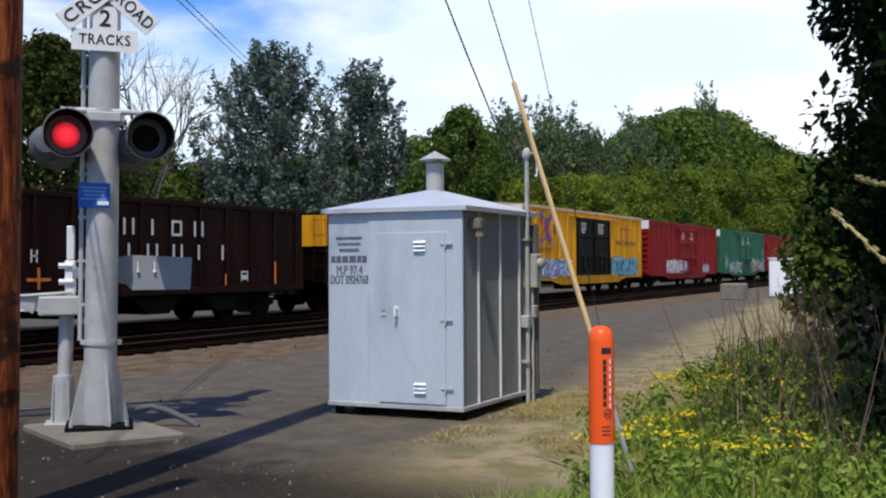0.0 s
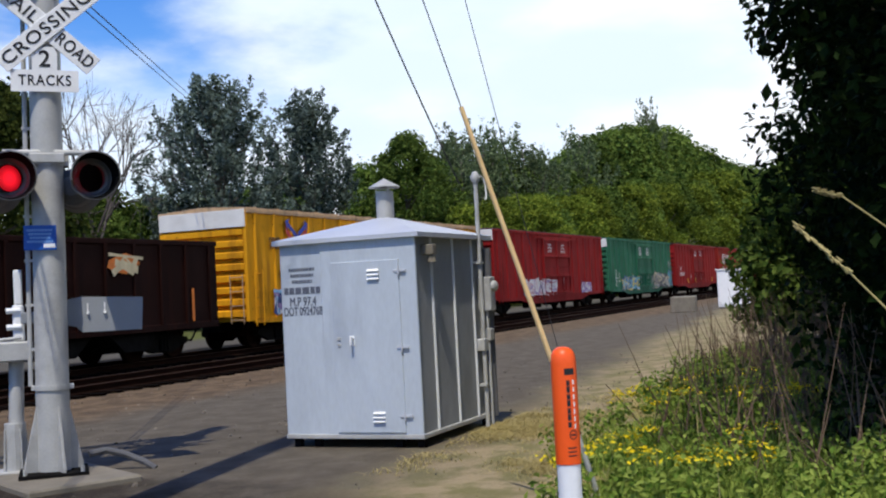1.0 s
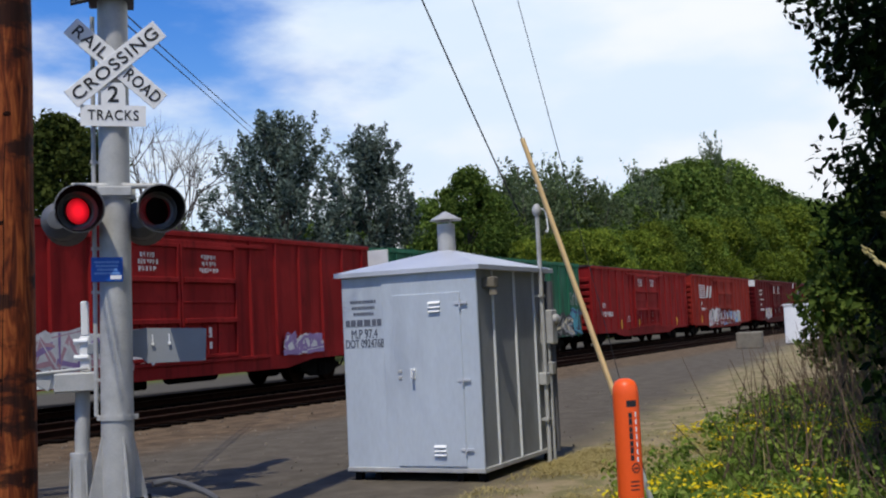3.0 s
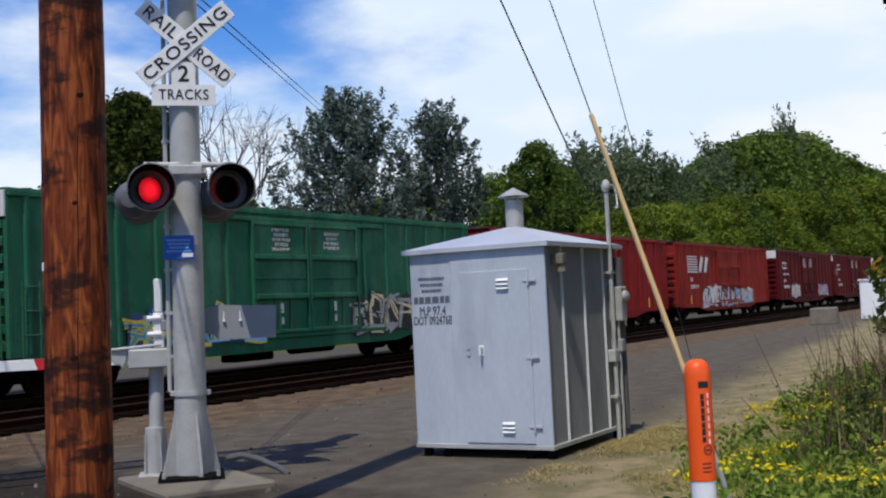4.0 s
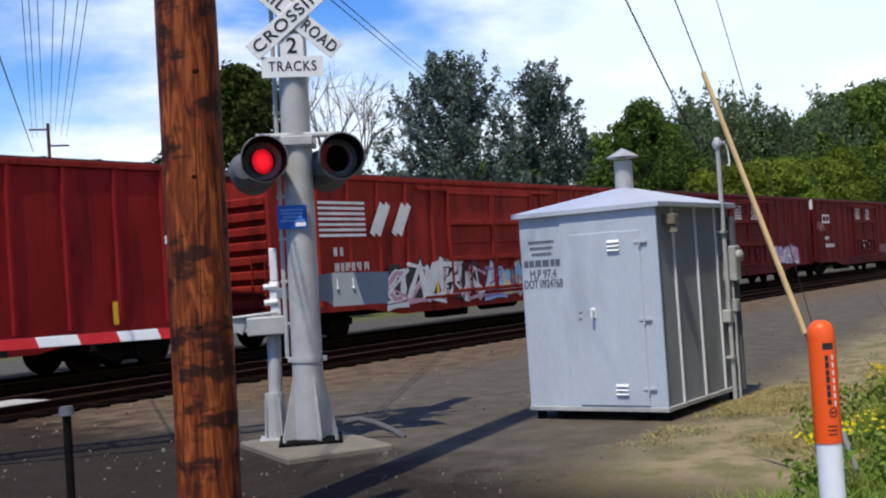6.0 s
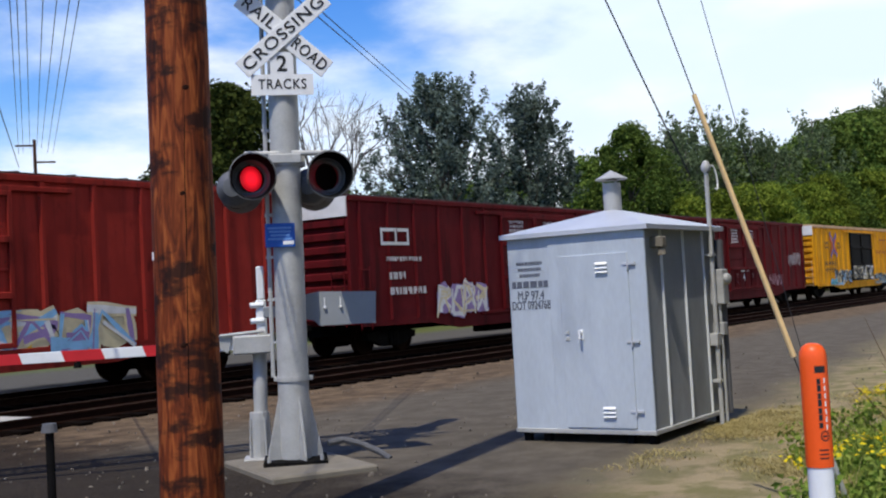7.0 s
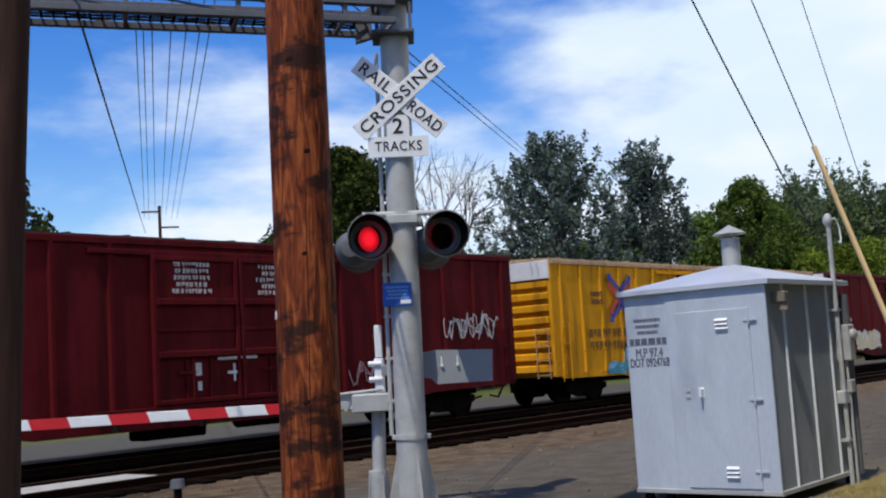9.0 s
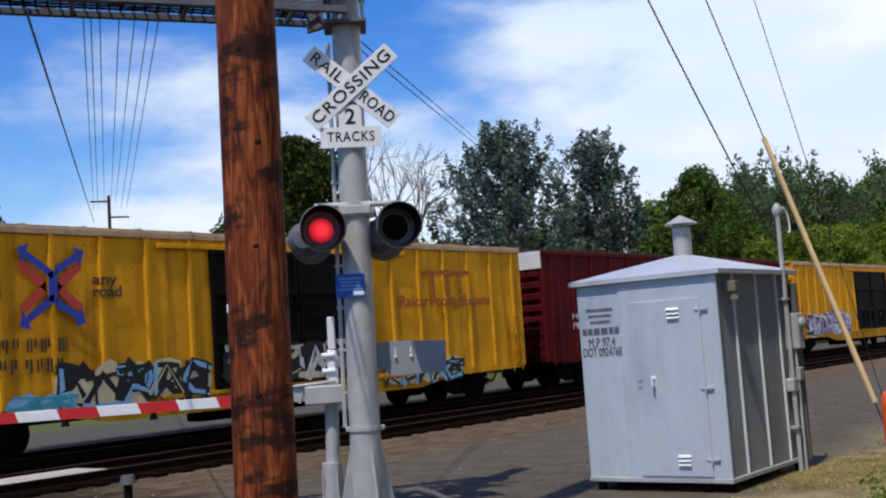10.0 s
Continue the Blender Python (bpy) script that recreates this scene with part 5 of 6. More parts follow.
        box(bm, x, -0.26, 5.415, x + 0.02, 0.26, 5.43)
    for y in (-0.2, -0.1, 0.0, 0.1, 0.2):
        box(bm, 0.3, y - 0.01, 5.41, 7.5, y + 0.01, 5.432)
    part("walkway_grating", bm, DARK, sig, at=arm)
    bm = bmesh.new()
    for z in (5.26, 5.62):
        box(bm, -0.24, -0.26, z, 0.22, 0.26, z + 0.035, 0.004)
    for x in (-0.20, 0.17):
        for y in (-0.24, 0.21):
            box(bm, x, y, 5.29, x + 0.03, y + 0.03, 5.63)
    prism(bm, [(-0.24, 5.27), (-0.24, 5.62), (-0.42, 5.50), (-0.42, 5.22)], "y", -0.05, 0.05)
    part("arm_bracket", bm, ARM_SHADED, sig, "bolted arm bracket")
    return sig


crossing_signal()


def gate():
    g = thing("crossing_gate", "lowered red and white striped crossing gate on a short post", "crossing gate", SIG)
    bm = bmesh.new()
    rod(bm, (-0.40, 0.42, 0.10), (-0.36, 0.42, 1.35), 0.075, seg=18)
    part("post", bm, GALV, g, smooth=True)
    bm = bmesh.new()
    rod(bm, (-0.40, 0.42, 0.06), (-0.40, 0.42, 0.56), 0.105, seg=16)
    box(bm, -0.58, 0.24, 0.04, -0.22, 0.60, 0.075, 0.006)
    for a in range(4):
        t = a * math.pi / 2 + 0.5
        rod(bm, (-0.40 + 0.13 * math.cos(t), 0.42 + 0.13 * math.sin(t), 0.05), (-0.40 + 0.11 * math.cos(t), 0.42 + 0.11 * math.sin(t), 0.5), 0.012, seg=6)
    part("base", bm, GALV, g, "bolted cast base")
    bm = bmesh.new()
    box(bm, -0.64, 0.22, 1.20, -0.20, 0.60, 1.40, 0.015)
    prism(bm, [(-0.64, 1.40), (-0.92, 1.42), (-0.92, 1.37), (-0.70, 1.22)], "y", 0.30, 0.50)
    rod(bm, (-0.92, 0.30, 1.40), (-0.30, 0.25, 1.44), 0.018, seg=8)
    mech = part("mechanism", bm, GALV, g, "grey gate mechanism box")
    bm = bmesh.new()
    box(bm, -0.38, 0.30, 1.40, -0.27, 0.44, 1.78, 0.015)
    box(bm, -0.36, 0.30, 1.78, -0.28, 0.42, 2.14, 0.012)
    for z in (1.55, 1.72):
        rod(bm, (-0.44, 0.30, z), (-0.30, 0.30, z), 0.03, seg=8)
    part("arm_hub", bm, WHITE, mech, "pale arm hub with bolts")
    bm = bmesh.new()
    prism(bm, [(0.10, 1.80), (0.30, 1.83), (0.92, 1.80), (0.90, 1.46), (0.30, 1.46), (0.24, 1.52), (0.10, 1.55)], "y", 0.20, 0.26)
    cw = part("counterweight", bm, PLATE, g, "flat grey counterweight plate")
    for x in (0.36, 0.53):
        bm = bmesh.new()
        rod(bm, (x, 0.20, 1.66), (x, 0.17, 1.66), 0.016, seg=8)
        box(bm, x - 0.005, 0.194, 1.66, x + 0.005, 0.2, 1.76)
        part("bolt", bm, WHITE, cw)
    bm = bmesh.new()
    box(bm, -0.30, 0.21, 1.58, 0.30, 0.25, 1.70, 0.01)
    part("counterweight_arm", bm, PLATE, g)
    tilt = Matrix.Translation((-0.7, 0.34, 1.30)) @ Matrix.Rotation(radians(186), 4, "Z")
    bm = bmesh.new()
    box(bm, -0.1, -0.02, -0.055, 8.0, 0.02, 0.055, 0.004)
    armp = part("arm", bm, WHITE, g, "white gate arm with red stripes", at=tilt)
    for k in range(9):
        x = 0.45 + k * 0.82
        bm = bmesh.new()
        prism(bm, [(x, -0.056), (x + 0.40, -0.056), (x + 0.44, 0.056), (x + 0.04, 0.056)], "y", -0.024, 0.024)
        part("stripe", bm, RED, armp)
    for x in (1.55, 2.45, 4.0, 6.0):
        bm = bmesh.new()
        rod(bm, (x, 0, -0.055), (x, 0, -0.13), 0.03, 0.045, 8)
        part("arm_lamp", bm, DARK, armp)
    return g


gate()

# hose of cable by the plinth
hose = bmesh.new()
pts = [(9.35, 8.05, 0.20), (9.50, 7.95, 0.22), (9.62, 7.80, 0.16), (9.70, 7.62, 0.07), (9.72, 7.50, 0.0)]
for a, c2 in zip(pts, pts[1:]):
    rod(hose, a, c2, 0.035, seg=8)
tagged(new("cable_duct", mesh_of("cable_duct", hose, DUCT, True)), "grey flexible cable duct running into the ground", "cable")


# ---- poles, guys, wires ----
def wood_pole(x, y, r, height, material, label, lean=(0, 0), knots=True):
    p = thing("utility_pole", label, "utility pole", pose(x, y, 0, lean[0], lean[1], 0))
    bm = bmesh.new()
    prof = []
    for k in range(45):
        z = -0.3 + k * (height + 0.3) / 44
        prof.append((r * (1.03 - 0.16 * z / height), z))
    lathe(bm, prof, 32)
    for v in bm.verts:
        d = 0.006 * noise.noise((v.co.x * 6, v.co.y * 6, v.co.z * 1.3)) + 0.003 * noise.noise((v.co.x * 40, v.co.y * 40, v.co.z * 2))
        v.co.x *= 1 + d / r
        v.co.y *= 1 + d / r
    part("shaft", bm, material, p, smooth=True)
    if knots:
        bm = bmesh.new()
        rc = random.Random(3)
        pts = [(r * (1.025 - 0.16 * z / height), radians(236 - 5 * (3.1 - z) + rc.uniform(-1, 1)), z) for z in (1.13, 1.41, 1.70, 1.98, 2.26, 2.54, 2.82, 3.03)]
        for (r0, a0, z0), (r1, a1, z1) in zip(pts, pts[1:]):
            rod(bm, (r0 * math.cos(a0), r0 * math.sin(a0), z0), (r1 * math.cos(a1), r1 * math.sin(a1), z1), 0.0035, seg=5)
        part("drying_crack", bm, DARK, p)
        for z, a, s in ((2.50, 228, 0.6), (3.22, 240, 0.7), (1.48, 221, 0.7), (3.88, 212, 0.8)):
            bm = bmesh.new()
            lathe(bm, [(0.0, 0.003), (0.02, 0.0025), (0.034, 0.0005), (0.042, -0.006)], 12, Matrix.Rotation(math.pi / 2, 4, "Y"))
            rr = r * (1.03 - 0.16 * z / height)
            part("knot", bm, KNOT, p, at=Matrix.Rotation(radians(a), 4, "Z") @ Matrix.Translation((rr - 0.001, 0, z)) @ Matrix.Rotation(radians(25 * s), 4, "X") @ Matrix.Diagonal((1, s, s * 0.7, 1)))
        bm = bmesh.new()
        box(bm, -0.03, -0.006, -0.03, 0.03, 0.006, 0.03, 0.004)
        part("tag", bm, WHITE, p, "small white tag", at=Matrix.Rotation(radians(146), 4, "Z") @ Matrix.Translation((r * 0.99, 0, 2.09)) @ Matrix.Rotation(radians(90), 4, "Z"))
    return p


wood_pole(5.435, 5.926, 0.212, 16.2, POLE, "reddish-brown creosoted wooden utility pole with knots", (0.4, 0.5))
wood_pole(2.80, 5.45, 0.123, 8.5, POLE_OLD, "weathered grey-brown wooden pole", (4.4, 0.4), knots=False)


def wire(a, b, r=0.012, sag=0.0, label="thin dark overhead wire between poles", name="overhead_wire", material=None):
    cu = bmesh.new()
    n = 14 if sag else 1
    a, b = Vector(a), Vector(b)
    pts = [a.lerp(b, k / n) - Vector((0, 0, 4 * sag * (k / n) * (1 - k / n))) for k in range(n + 1)]
    side = (b - a).cross(Vector((0, 0, 1))).normalized()
    over = side.cross(b - a).normalized()
    rings = [[cu.verts.new(p + (side * math.cos(k * math.pi / 3) + over * math.sin(k * math.pi / 3)) * r) for k in range(6)] for p in pts]
    for u, w in zip(rings, rings[1:]):
        for k in range(6):
            cu.faces.new((u[k], u[(k + 1) % 6], w[(k + 1) % 6], w[k]))
    return tagged(new(name, mesh_of(name, cu, material or WIRE, True)), label, "wire", "overhead wires" if name == "overhead_wire" else "")


TOP = Vector((5.42, 5.94, 14.79))
ANCHOR = Vector((8.3, 2.3, 0.0))
wire(ANCHOR, TOP, 0.0045, 0, "steel guy wire of the wooden pole", "guy_wire")
wire((9.06, 2.58, 0.0), (5.73, 5.44, 18.1), 0.0032, 0, "second thin steel guy wire", "guy_wire")
guard_bm = bmesh.new()
rod(guard_bm, ANCHOR.lerp(TOP, 0.077), ANCHOR.lerp(TOP, 0.206), 0.021, 0.018, 14)
tagged(new("guy_guard", mesh_of("guy_guard", guard_bm, GUARD, True)), "faded yellow plastic guard tube on a guy wire", "guard tube")
rod_bm = bmesh.new()
rod(rod_bm, ANCHOR - Vector((0, 0, 0.05)), ANCHOR.lerp(TOP, 0.055), 0.022, seg=10)
rod(rod_bm, ANCHOR.lerp(TOP, 0.044), ANCHOR.lerp(TOP, 0.062), 0.035, seg=10)
tagged(new("guy_anchor", mesh_of("guy_anchor", rod_bm, GALV, True)), "grey steel anchor rod among the weeds", "anchor rod")
wire((12.75, 5.14, 2.99), (5.42, 5.94, 12.5), 0.010, 0.4, "black service cable to the signal hut")
FAR = Vector((50.9, 70.0, 13.6))
for dx, top_x, top_y in ((-0.7, 13.65, 19.42), (-0.5, 13.78, 19.33), (-0.2, 13.93, 19.22), (0.1, 14.27, 18.96), (0.3, 14.55, 18.75), (0.55, 14.79, 18.56), (0.8, 14.96, 18.42)):
    e = FAR + Vector((dx * 1.2, -dx, 0.4 if abs(dx) < 0.4 else 0.0))
    d = Vector((top_x, top_y, 9.6)) - e
    wire(e, e + d * 1.02, 0.013, 0.0)
wire((34.4, 48.6, 9.2), (3.75, 6.64, 5.5), 0.016, 0.0, "thick black overhead cable to the pole")
for k in (0, 1):
    wire((36.0 + k * 0.15, 25.7 - k * 0.2, 9.6), (4.7 + k * 0.25, 6.4 + k * 0.1, 5.4 + k * 0.1), 0.011, 0.0)

fp = thing("utility_pole", "distant wooden utility pole with crossarms", "utility pole", pose(50.9, 70, 0, 0, 0, -36))
part("shaft", rod(bmesh.new(), (0, 0, -0.2), (0, 0, 14.6), 0.17, 0.12, 10), POLE_OLD, fp)
part("crossarm", box(bmesh.new(), -1.3, -0.06, 14.1, 0.1, 0.06, 14.22), POLE_OLD, fp)
part("crossarm", box(bmesh.new(), 0.0, -0.06, 12.9, 1.4, 0.06, 13.02), POLE_OLD, fp)

# orange marker post
mk = thing("cable_marker", "orange and white plastic cable marker post", "marker post", pose(5.09, 1.56, 0))
bm = bmesh.new()
lathe(bm, [(0.056, -0.1), (0.056, 0.885)], 24)
part("post", bm, WHITE, mk, "white lower tube", True)
bm = bmesh.new()
lathe(bm, [(0.0595, 0.87), (0.0595, 1.34), (0.056, 1.375), (0.045, 1.398), (0.025, 1.411), (0.0, 1.414)], 24)
cap = part("cap_tube", bm, ORANGE, mk, "bright orange domed upper tube", True)


def wrap(a, w, z0, z1, material, name="print"):
    """A patch that lies on the round tube at angle a, w degrees wide."""
    b = bmesh.new()
    r = 0.0603
    n = 4
    lo = [b.verts.new((r * math.cos(radians(a + w * (k / n - 0.5))), r * math.sin(radians(a + w * (k / n - 0.5))), z0)) for k in range(n + 1)]
    hi = [b.verts.new((v.co.x, v.co.y, z1)) for v in lo]
    for k in range(n):
        b.faces.new((lo[k], lo[k + 1], hi[k + 1], hi[k]))
    part(name, b, material, cap)


FACE = math.degrees(math.atan2(-1.56, -5.09))
wrap(FACE + 26, 48, 1.285, 1.315, INK)
for k in range(7):
    wrap(FACE + 16, 16, 1.235 - k * 0.032, 1.260 - k * 0.032 + 0.004 * (k % 2), INK)
    wrap(FACE + 42, 8, 1.24 - k * 0.034, 1.262 - k * 0.034, WHITE)
for k in range(12):
    a = k * 30
    wrap(FACE + 30 + 17 * math.cos(radians(a)), 7, 1.005 + 0.020 * math.sin(radians(a)), 1.012 + 0.020 * math.sin(radians(a)), INK)
wrap(FACE + 30, 22, 1.004, 1.012, INK)
for k in range(3):
    wrap(FACE + 22, 40, 0.945 - k * 0.018, 0.951 - k * 0.018, INK)

# steel stake
st = thing("steel_stake", "dark steel stake with a round blue-grey cap", "stake", pose(4.84, 6.64, 0))
part("shaft", rod(bmesh.new(), (0, 0, -0.1), (0, 0, 0.97), 0.030, seg=10), DARK, st)
part("cap", rod(bmesh.new(), (0, 0, 0.94), (0, 0, 1.0), 0.055, 0.045, 14), DUCT, st)

# far concrete block and white cabinet
bl = bmesh.new()
box(bl, -1.0, -0.6, -0.05, 1.0, 0.6, 0.75, 0.05)
tagged(new("concrete_block", mesh_of("concrete_block", bl, CONCRETE)), "grey concrete block beside the track", "block").matrix_world = pose(56.3, 11.1, 0, 0, 0, 8)
cab = thing("equipment_cabinet", "white metal equipment cabinet under the branches", "cabinet", pose(58.6, 9.3, 0))
part("body", box(bmesh.new(), 0, -0.95, 0.08, 1.4, 0.5, 1.95, 0.02), WHITE, cab)
part("roof", box(bmesh.new(), -0.06, -1.02, 1.95, 1.46, 0.56, 2.02, 0.01), WHITE, cab)
part("base", box(bmesh.new(), 0.02, -0.92, -0.05, 1.38, 0.47, 0.08), CONCRETE, cab)
part("door", box(bmesh.new(), -0.02, -0.85, 0.2, 0.0, 0.4, 1.85, 0.005), WHITE, cab)


# ---- plants ----
LEAF_POPLAR = leafy("poplar_leaves", (0.018, 0.032, 0.022), (0.22, 0.275, 0.225), 0.1)
LEAF_DARK = leafy("dark_leaves", (0.011, 0.021, 0.006), (0.072, 0.088, 0.018), 0.2)
LEAF_GREEN = leafy("green_leaves", (0.032, 0.068, 0.013), (0.16, 0.22, 0.042), 0.3)
LEAF_LIGHT = leafy("light_green_leaves", (0.046, 0.080, 0.010), (0.195, 0.235, 0.030), 0.35)
# shrubs: their inner shade is put into an almost black leaf colour
LEAF_BUSH_SHADED = leafy("shaded_shrub_leaves", (0.0025, 0.006, 0.002), (0.019, 0.036, 0.0075), 0.1)
LEAF_SLENDER = leafy("slender_tree_leaves", (0.036, 0.062, 0.024), (0.18, 0.225, 0.11), 0.2)
WEED = leafy("weed_leaves", (0.090, 0.165, 0.020), (0.31, 0.37, 0.075), 0.1)
STRAW = leafy("dry_straw", (0.36, 0.29, 0.12), (0.54, 0.45, 0.19), 0.1)
TWIG = mat("dry_twigs", (0.13, 0.085, 0.052), 0.9, 0, 0.3, 6, 30, 0.2)
FLOWER = leafy("yellow_petals", (0.70, 0.50, 0.01), (0.80, 0.65, 0.03), 0.05)


def leaf_mesh(name, centres, radii, per, size, material, rng, flat=0.0, hollow=0.5, droop=0.0):
    """Folded leaves strewn through clumps; centres and radii are arrays, per leaves to a clump."""
    n = len(centres) * per
    c = np.repeat(np.asarray(centres, float), per, axis=0)
    r = np.repeat(np.asarray(radii, float), per, axis=0)
    d = rng.normal(size=(n, 3))
    d /= np.linalg.norm(d, axis=1)[:, None]
    p = c + d * r * (hollow + (1 - hollow) * rng.random((n, 1)) ** 0.6)
    nrm = d * 0.7 + rng.normal(size=(n, 3)) * 0.6 + np.array([0, 0, 0.35 + flat])
    nrm /= np.linalg.norm(nrm, axis=1)[:, None]
    up = rng.normal(size=(n, 3)) + np.array([0, 0, -droop])
    a = np.cross(nrm, up)
    a /= np.linalg.norm(a, axis=1)[:, None] + 1e-9
    b = np.cross(nrm, a)
    s = size * (0.6 + 0.8 * rng.random((n, 1)))
    v = np.stack([p - b * s, p + a * s * 0.55 + nrm * s * 0.15, p + b * s, p - a * s * 0.55 + nrm * s * 0.15], 1).reshape(-1, 3)
    i = np.arange(n)[:, None] * 4
    f = np.concatenate([i + np.array([0, 1, 2]), i + np.array([0, 2, 3])]).tolist()
    me = bpy.data.meshes.new(name)
    me.from_pydata(v.tolist(), [], f)
    me.materials.append(material)
    return me


def limbs(bm, base, tips, r, rng):
    for t in tips:
        a, b = Vector(base), Vector(t)
        mid = a.lerp(b, 0.5) + Vector(rng.normal(size=3) * 0.08 * (b - a).length)
        rod(bm, a, mid, r, r * 0.65, 7, False)
        rod(bm, mid, b, r * 0.65, r * 0.18, 6, False)


def tree(name, label, height, radius, crown_from, clumps, per, leaf, material, seed, upright=1.0, clump=1.0, bark=None, x=0, y=0, top=0.75, category="tree", group=""):
    """Trunk, limbs and a crown of clumps within an egg-shaped, uneven outline."""
    rng = np.random.default_rng(seed)
    t = thing(name, label, category, pose(x, y, 0), group)
    cen, rad = [], []
    for k in range(clumps):
        u = (k + rng.random()) / clumps
        z = crown_from + (height - crown_from) * u
        prof = math.sin(math.pi * min(1.0, (0.12 + 0.88 * u)) ** top) ** 0.7 if u < 1 else 0.1
        prof = max(prof, 0.12)
        a = k * 2.399 + rng.normal() * 0.5
        q = radius * prof * (0.35 + 0.65 * rng.random() ** 0.5) * (0.85 + 0.3 * math.sin(a * 2 + seed))
        cs = clump * (0.7 + 0.6 * rng.random())
        cen.append((q * math.cos(a), q * math.sin(a), min(z, height - cs * upright * 0.6)))
        rad.append((cs, cs, cs * upright))
    me = leaf_mesh("crown", cen, rad, per, leaf, material, rng, hollow=0.25)
    bm = bmesh.new()
    rod(bm, (0, 0, -0.2), (0.1, 0.05, height * 0.45), radius * 0.055 + 0.08, radius * 0.03 + 0.04, 9, False)
    rod(bm, (0.1, 0.05, height * 0.45), (0, 0, height * 0.88), radius * 0.03 + 0.04, 0.03, 8, False)
    part("trunk", bm, bark or BARK, t, smooth=True)
    bm = bmesh.new()
    for k in range(0, clumps, 3):
        cx, cy, cz = cen[k]
        limbs(bm, (0.05, 0.03, max(crown_from * 0.7, cz * 0.72)), [cen[k]], 0.05 + radius * 0.008, rng)
    part("bough", bm, bark or BARK, t)["kind"] = "stuff"
    shared("crown", me, t)
    return t


def feathery(label, height, radius, crown_from, boughs, shoots, per, leaf, material, seed, x, y, group=""):
    """A cottonwood: boughs that sweep up and out, set with upright leafy shoots."""
    rng = np.random.default_rng(seed)
    t = thing("tree", label, "tree", pose(x, y, 0), group)
    wood = bmesh.new()
    rod(wood, (0, 0, -0.2), (0.1, 0.05, height * 0.5), radius * 0.05 + 0.10, radius * 0.03 + 0.05, 9, False)
    rod(wood, (0.1, 0.05, height * 0.5), (0, 0, height * 0.92), radius * 0.03 + 0.05, 0.03, 8, False)
    part("trunk", wood, BARK, t, smooth=True)
    wood = bmesh.new()
    pts, axes = [], []
    for k in range(boughs):
        u = (k + 0.3 + 0.5 * rng.random()) / boughs
        a = k * 2.399 + rng.normal() * 0.35
        tip_z = crown_from + (height - 0.9 - crown_from) * u ** 0.9
        tip_r = radius * max(0.10, (1 - u ** 2.8)) ** 0.55 * (0.45 + 0.6 * rng.random() ** 0.6)
        if u < 0.2:
            tip_r *= 0.75 + u
        base = Vector((0.05, 0.02, max(crown_from * 0.55, tip_z - 0.75 * tip_r - 1.6)))
        tip = Vector((tip_r * math.cos(a), tip_r * math.sin(a), tip_z))
        bend = base.lerp(tip, 0.55) + Vector((0.10 * tip_r * math.cos(a), 0.10 * tip_r * math.sin(a), -0.25))
        rod(wood, base, bend, 0.05 + radius * 0.007, 0.035, 6, False)
        rod(wood, bend, tip, 0.035, 0.01, 5, False)
        for i in range(shoots):
            w = 0.22 + 0.78 * (i + rng.random()) / shoots
            p = base.lerp(bend, w / 0.55) if w < 0.55 else bend.lerp(tip, (w - 0.55) / 0.45)
            p = p + Vector(rng.normal(size=3) * 0.28)
            d = (tip - base).normalized() * 0.55 + Vector(rng.normal(size=3) * 0.34) + Vector((0, 0, 0.62))
            pts.append(p)
            axes.append(d.normalized() * rng.uniform(0.5, 1.25))
    part("bough", wood, BARK, t)["kind"] = "stuff"
    n = len(pts) * per
    q = rng.random((n, 1))
    p = np.repeat(np.array([tuple(v) for v in pts]), per, axis=0) + np.repeat(np.array([tuple(v) for v in axes]), per, axis=0) * q
    p = p + rng.normal(size=(n, 3)) * (0.17 * (1.15 - 0.75 * q))
    me = leaf_mesh("crown", p, np.full((n, 3), 0.02), 1, leaf, material, rng, hollow=0.1)
    shared("crown", me, t)
    return t


feathery("tall grey-green cottonwood with airy crown", 15.6, 5.0, 3.6, 78, 13, 38, 0.12, LEAF_POPLAR, 3, 56, 38)
feathery("slim grey-green cottonwood beside a taller one", 16.0, 3.7, 5.6, 56, 12, 38, 0.12, LEAF_POPLAR, 4, 66.5, 38)
tree("tree", "dark broadleaf tree with dense crown", 12.0, 4.6, 3.0, 90, 300, 0.14, LEAF_DARK, 5, 1.0, 1.0, x=38.2, y=38)
tree("tree", "round dark green tree", 14.2, 4.4, 4.0, 80, 300, 0.15, LEAF_GREEN, 6, 1.0, 1.0, x=82.5, y=38)

bare = thing("tree", "bare grey tree with fine leafless branches", "tree", pose(43.8, 37, 0) @ Matrix.Diagonal((0.95, 0.95, 1.22, 1)))
rngb = np.random.default_rng(8)
bmb = bmesh.new()


def branch(bm, a, d, length, r, depth):
    b = a + d * length
    rod(bm, a, b, r, r * 0.6, 6 if depth > 2 else 5, False)
    if depth == 0:
        return
    for k in range(3 if depth > 1 else 4):
        nd = (d + Vector(rngb.normal(size=3) * 0.48) + Vector((0, 0, 0.12))).normalized()
        branch(bm, a.lerp(b, 0.55 + 0.45 * (k + 1) / 4), nd, length * 0.72, r * 0.55, depth - 1)


branch(bmb, Vector((0, 0, 0)), Vector((0, 0, 1)), 4.6, 0.16, 0)
for k in range(5):
    branch(bmb, Vector((0, 0, 3.2 + 0.35 * k)), Vector((math.cos(k * 2.4) * 0.55, math.sin(k * 2.4) * 0.55, 0.9)).normalized(), 2.9, 0.09, 4)
part("branchwork", bmb, DEADWOOD, bare)

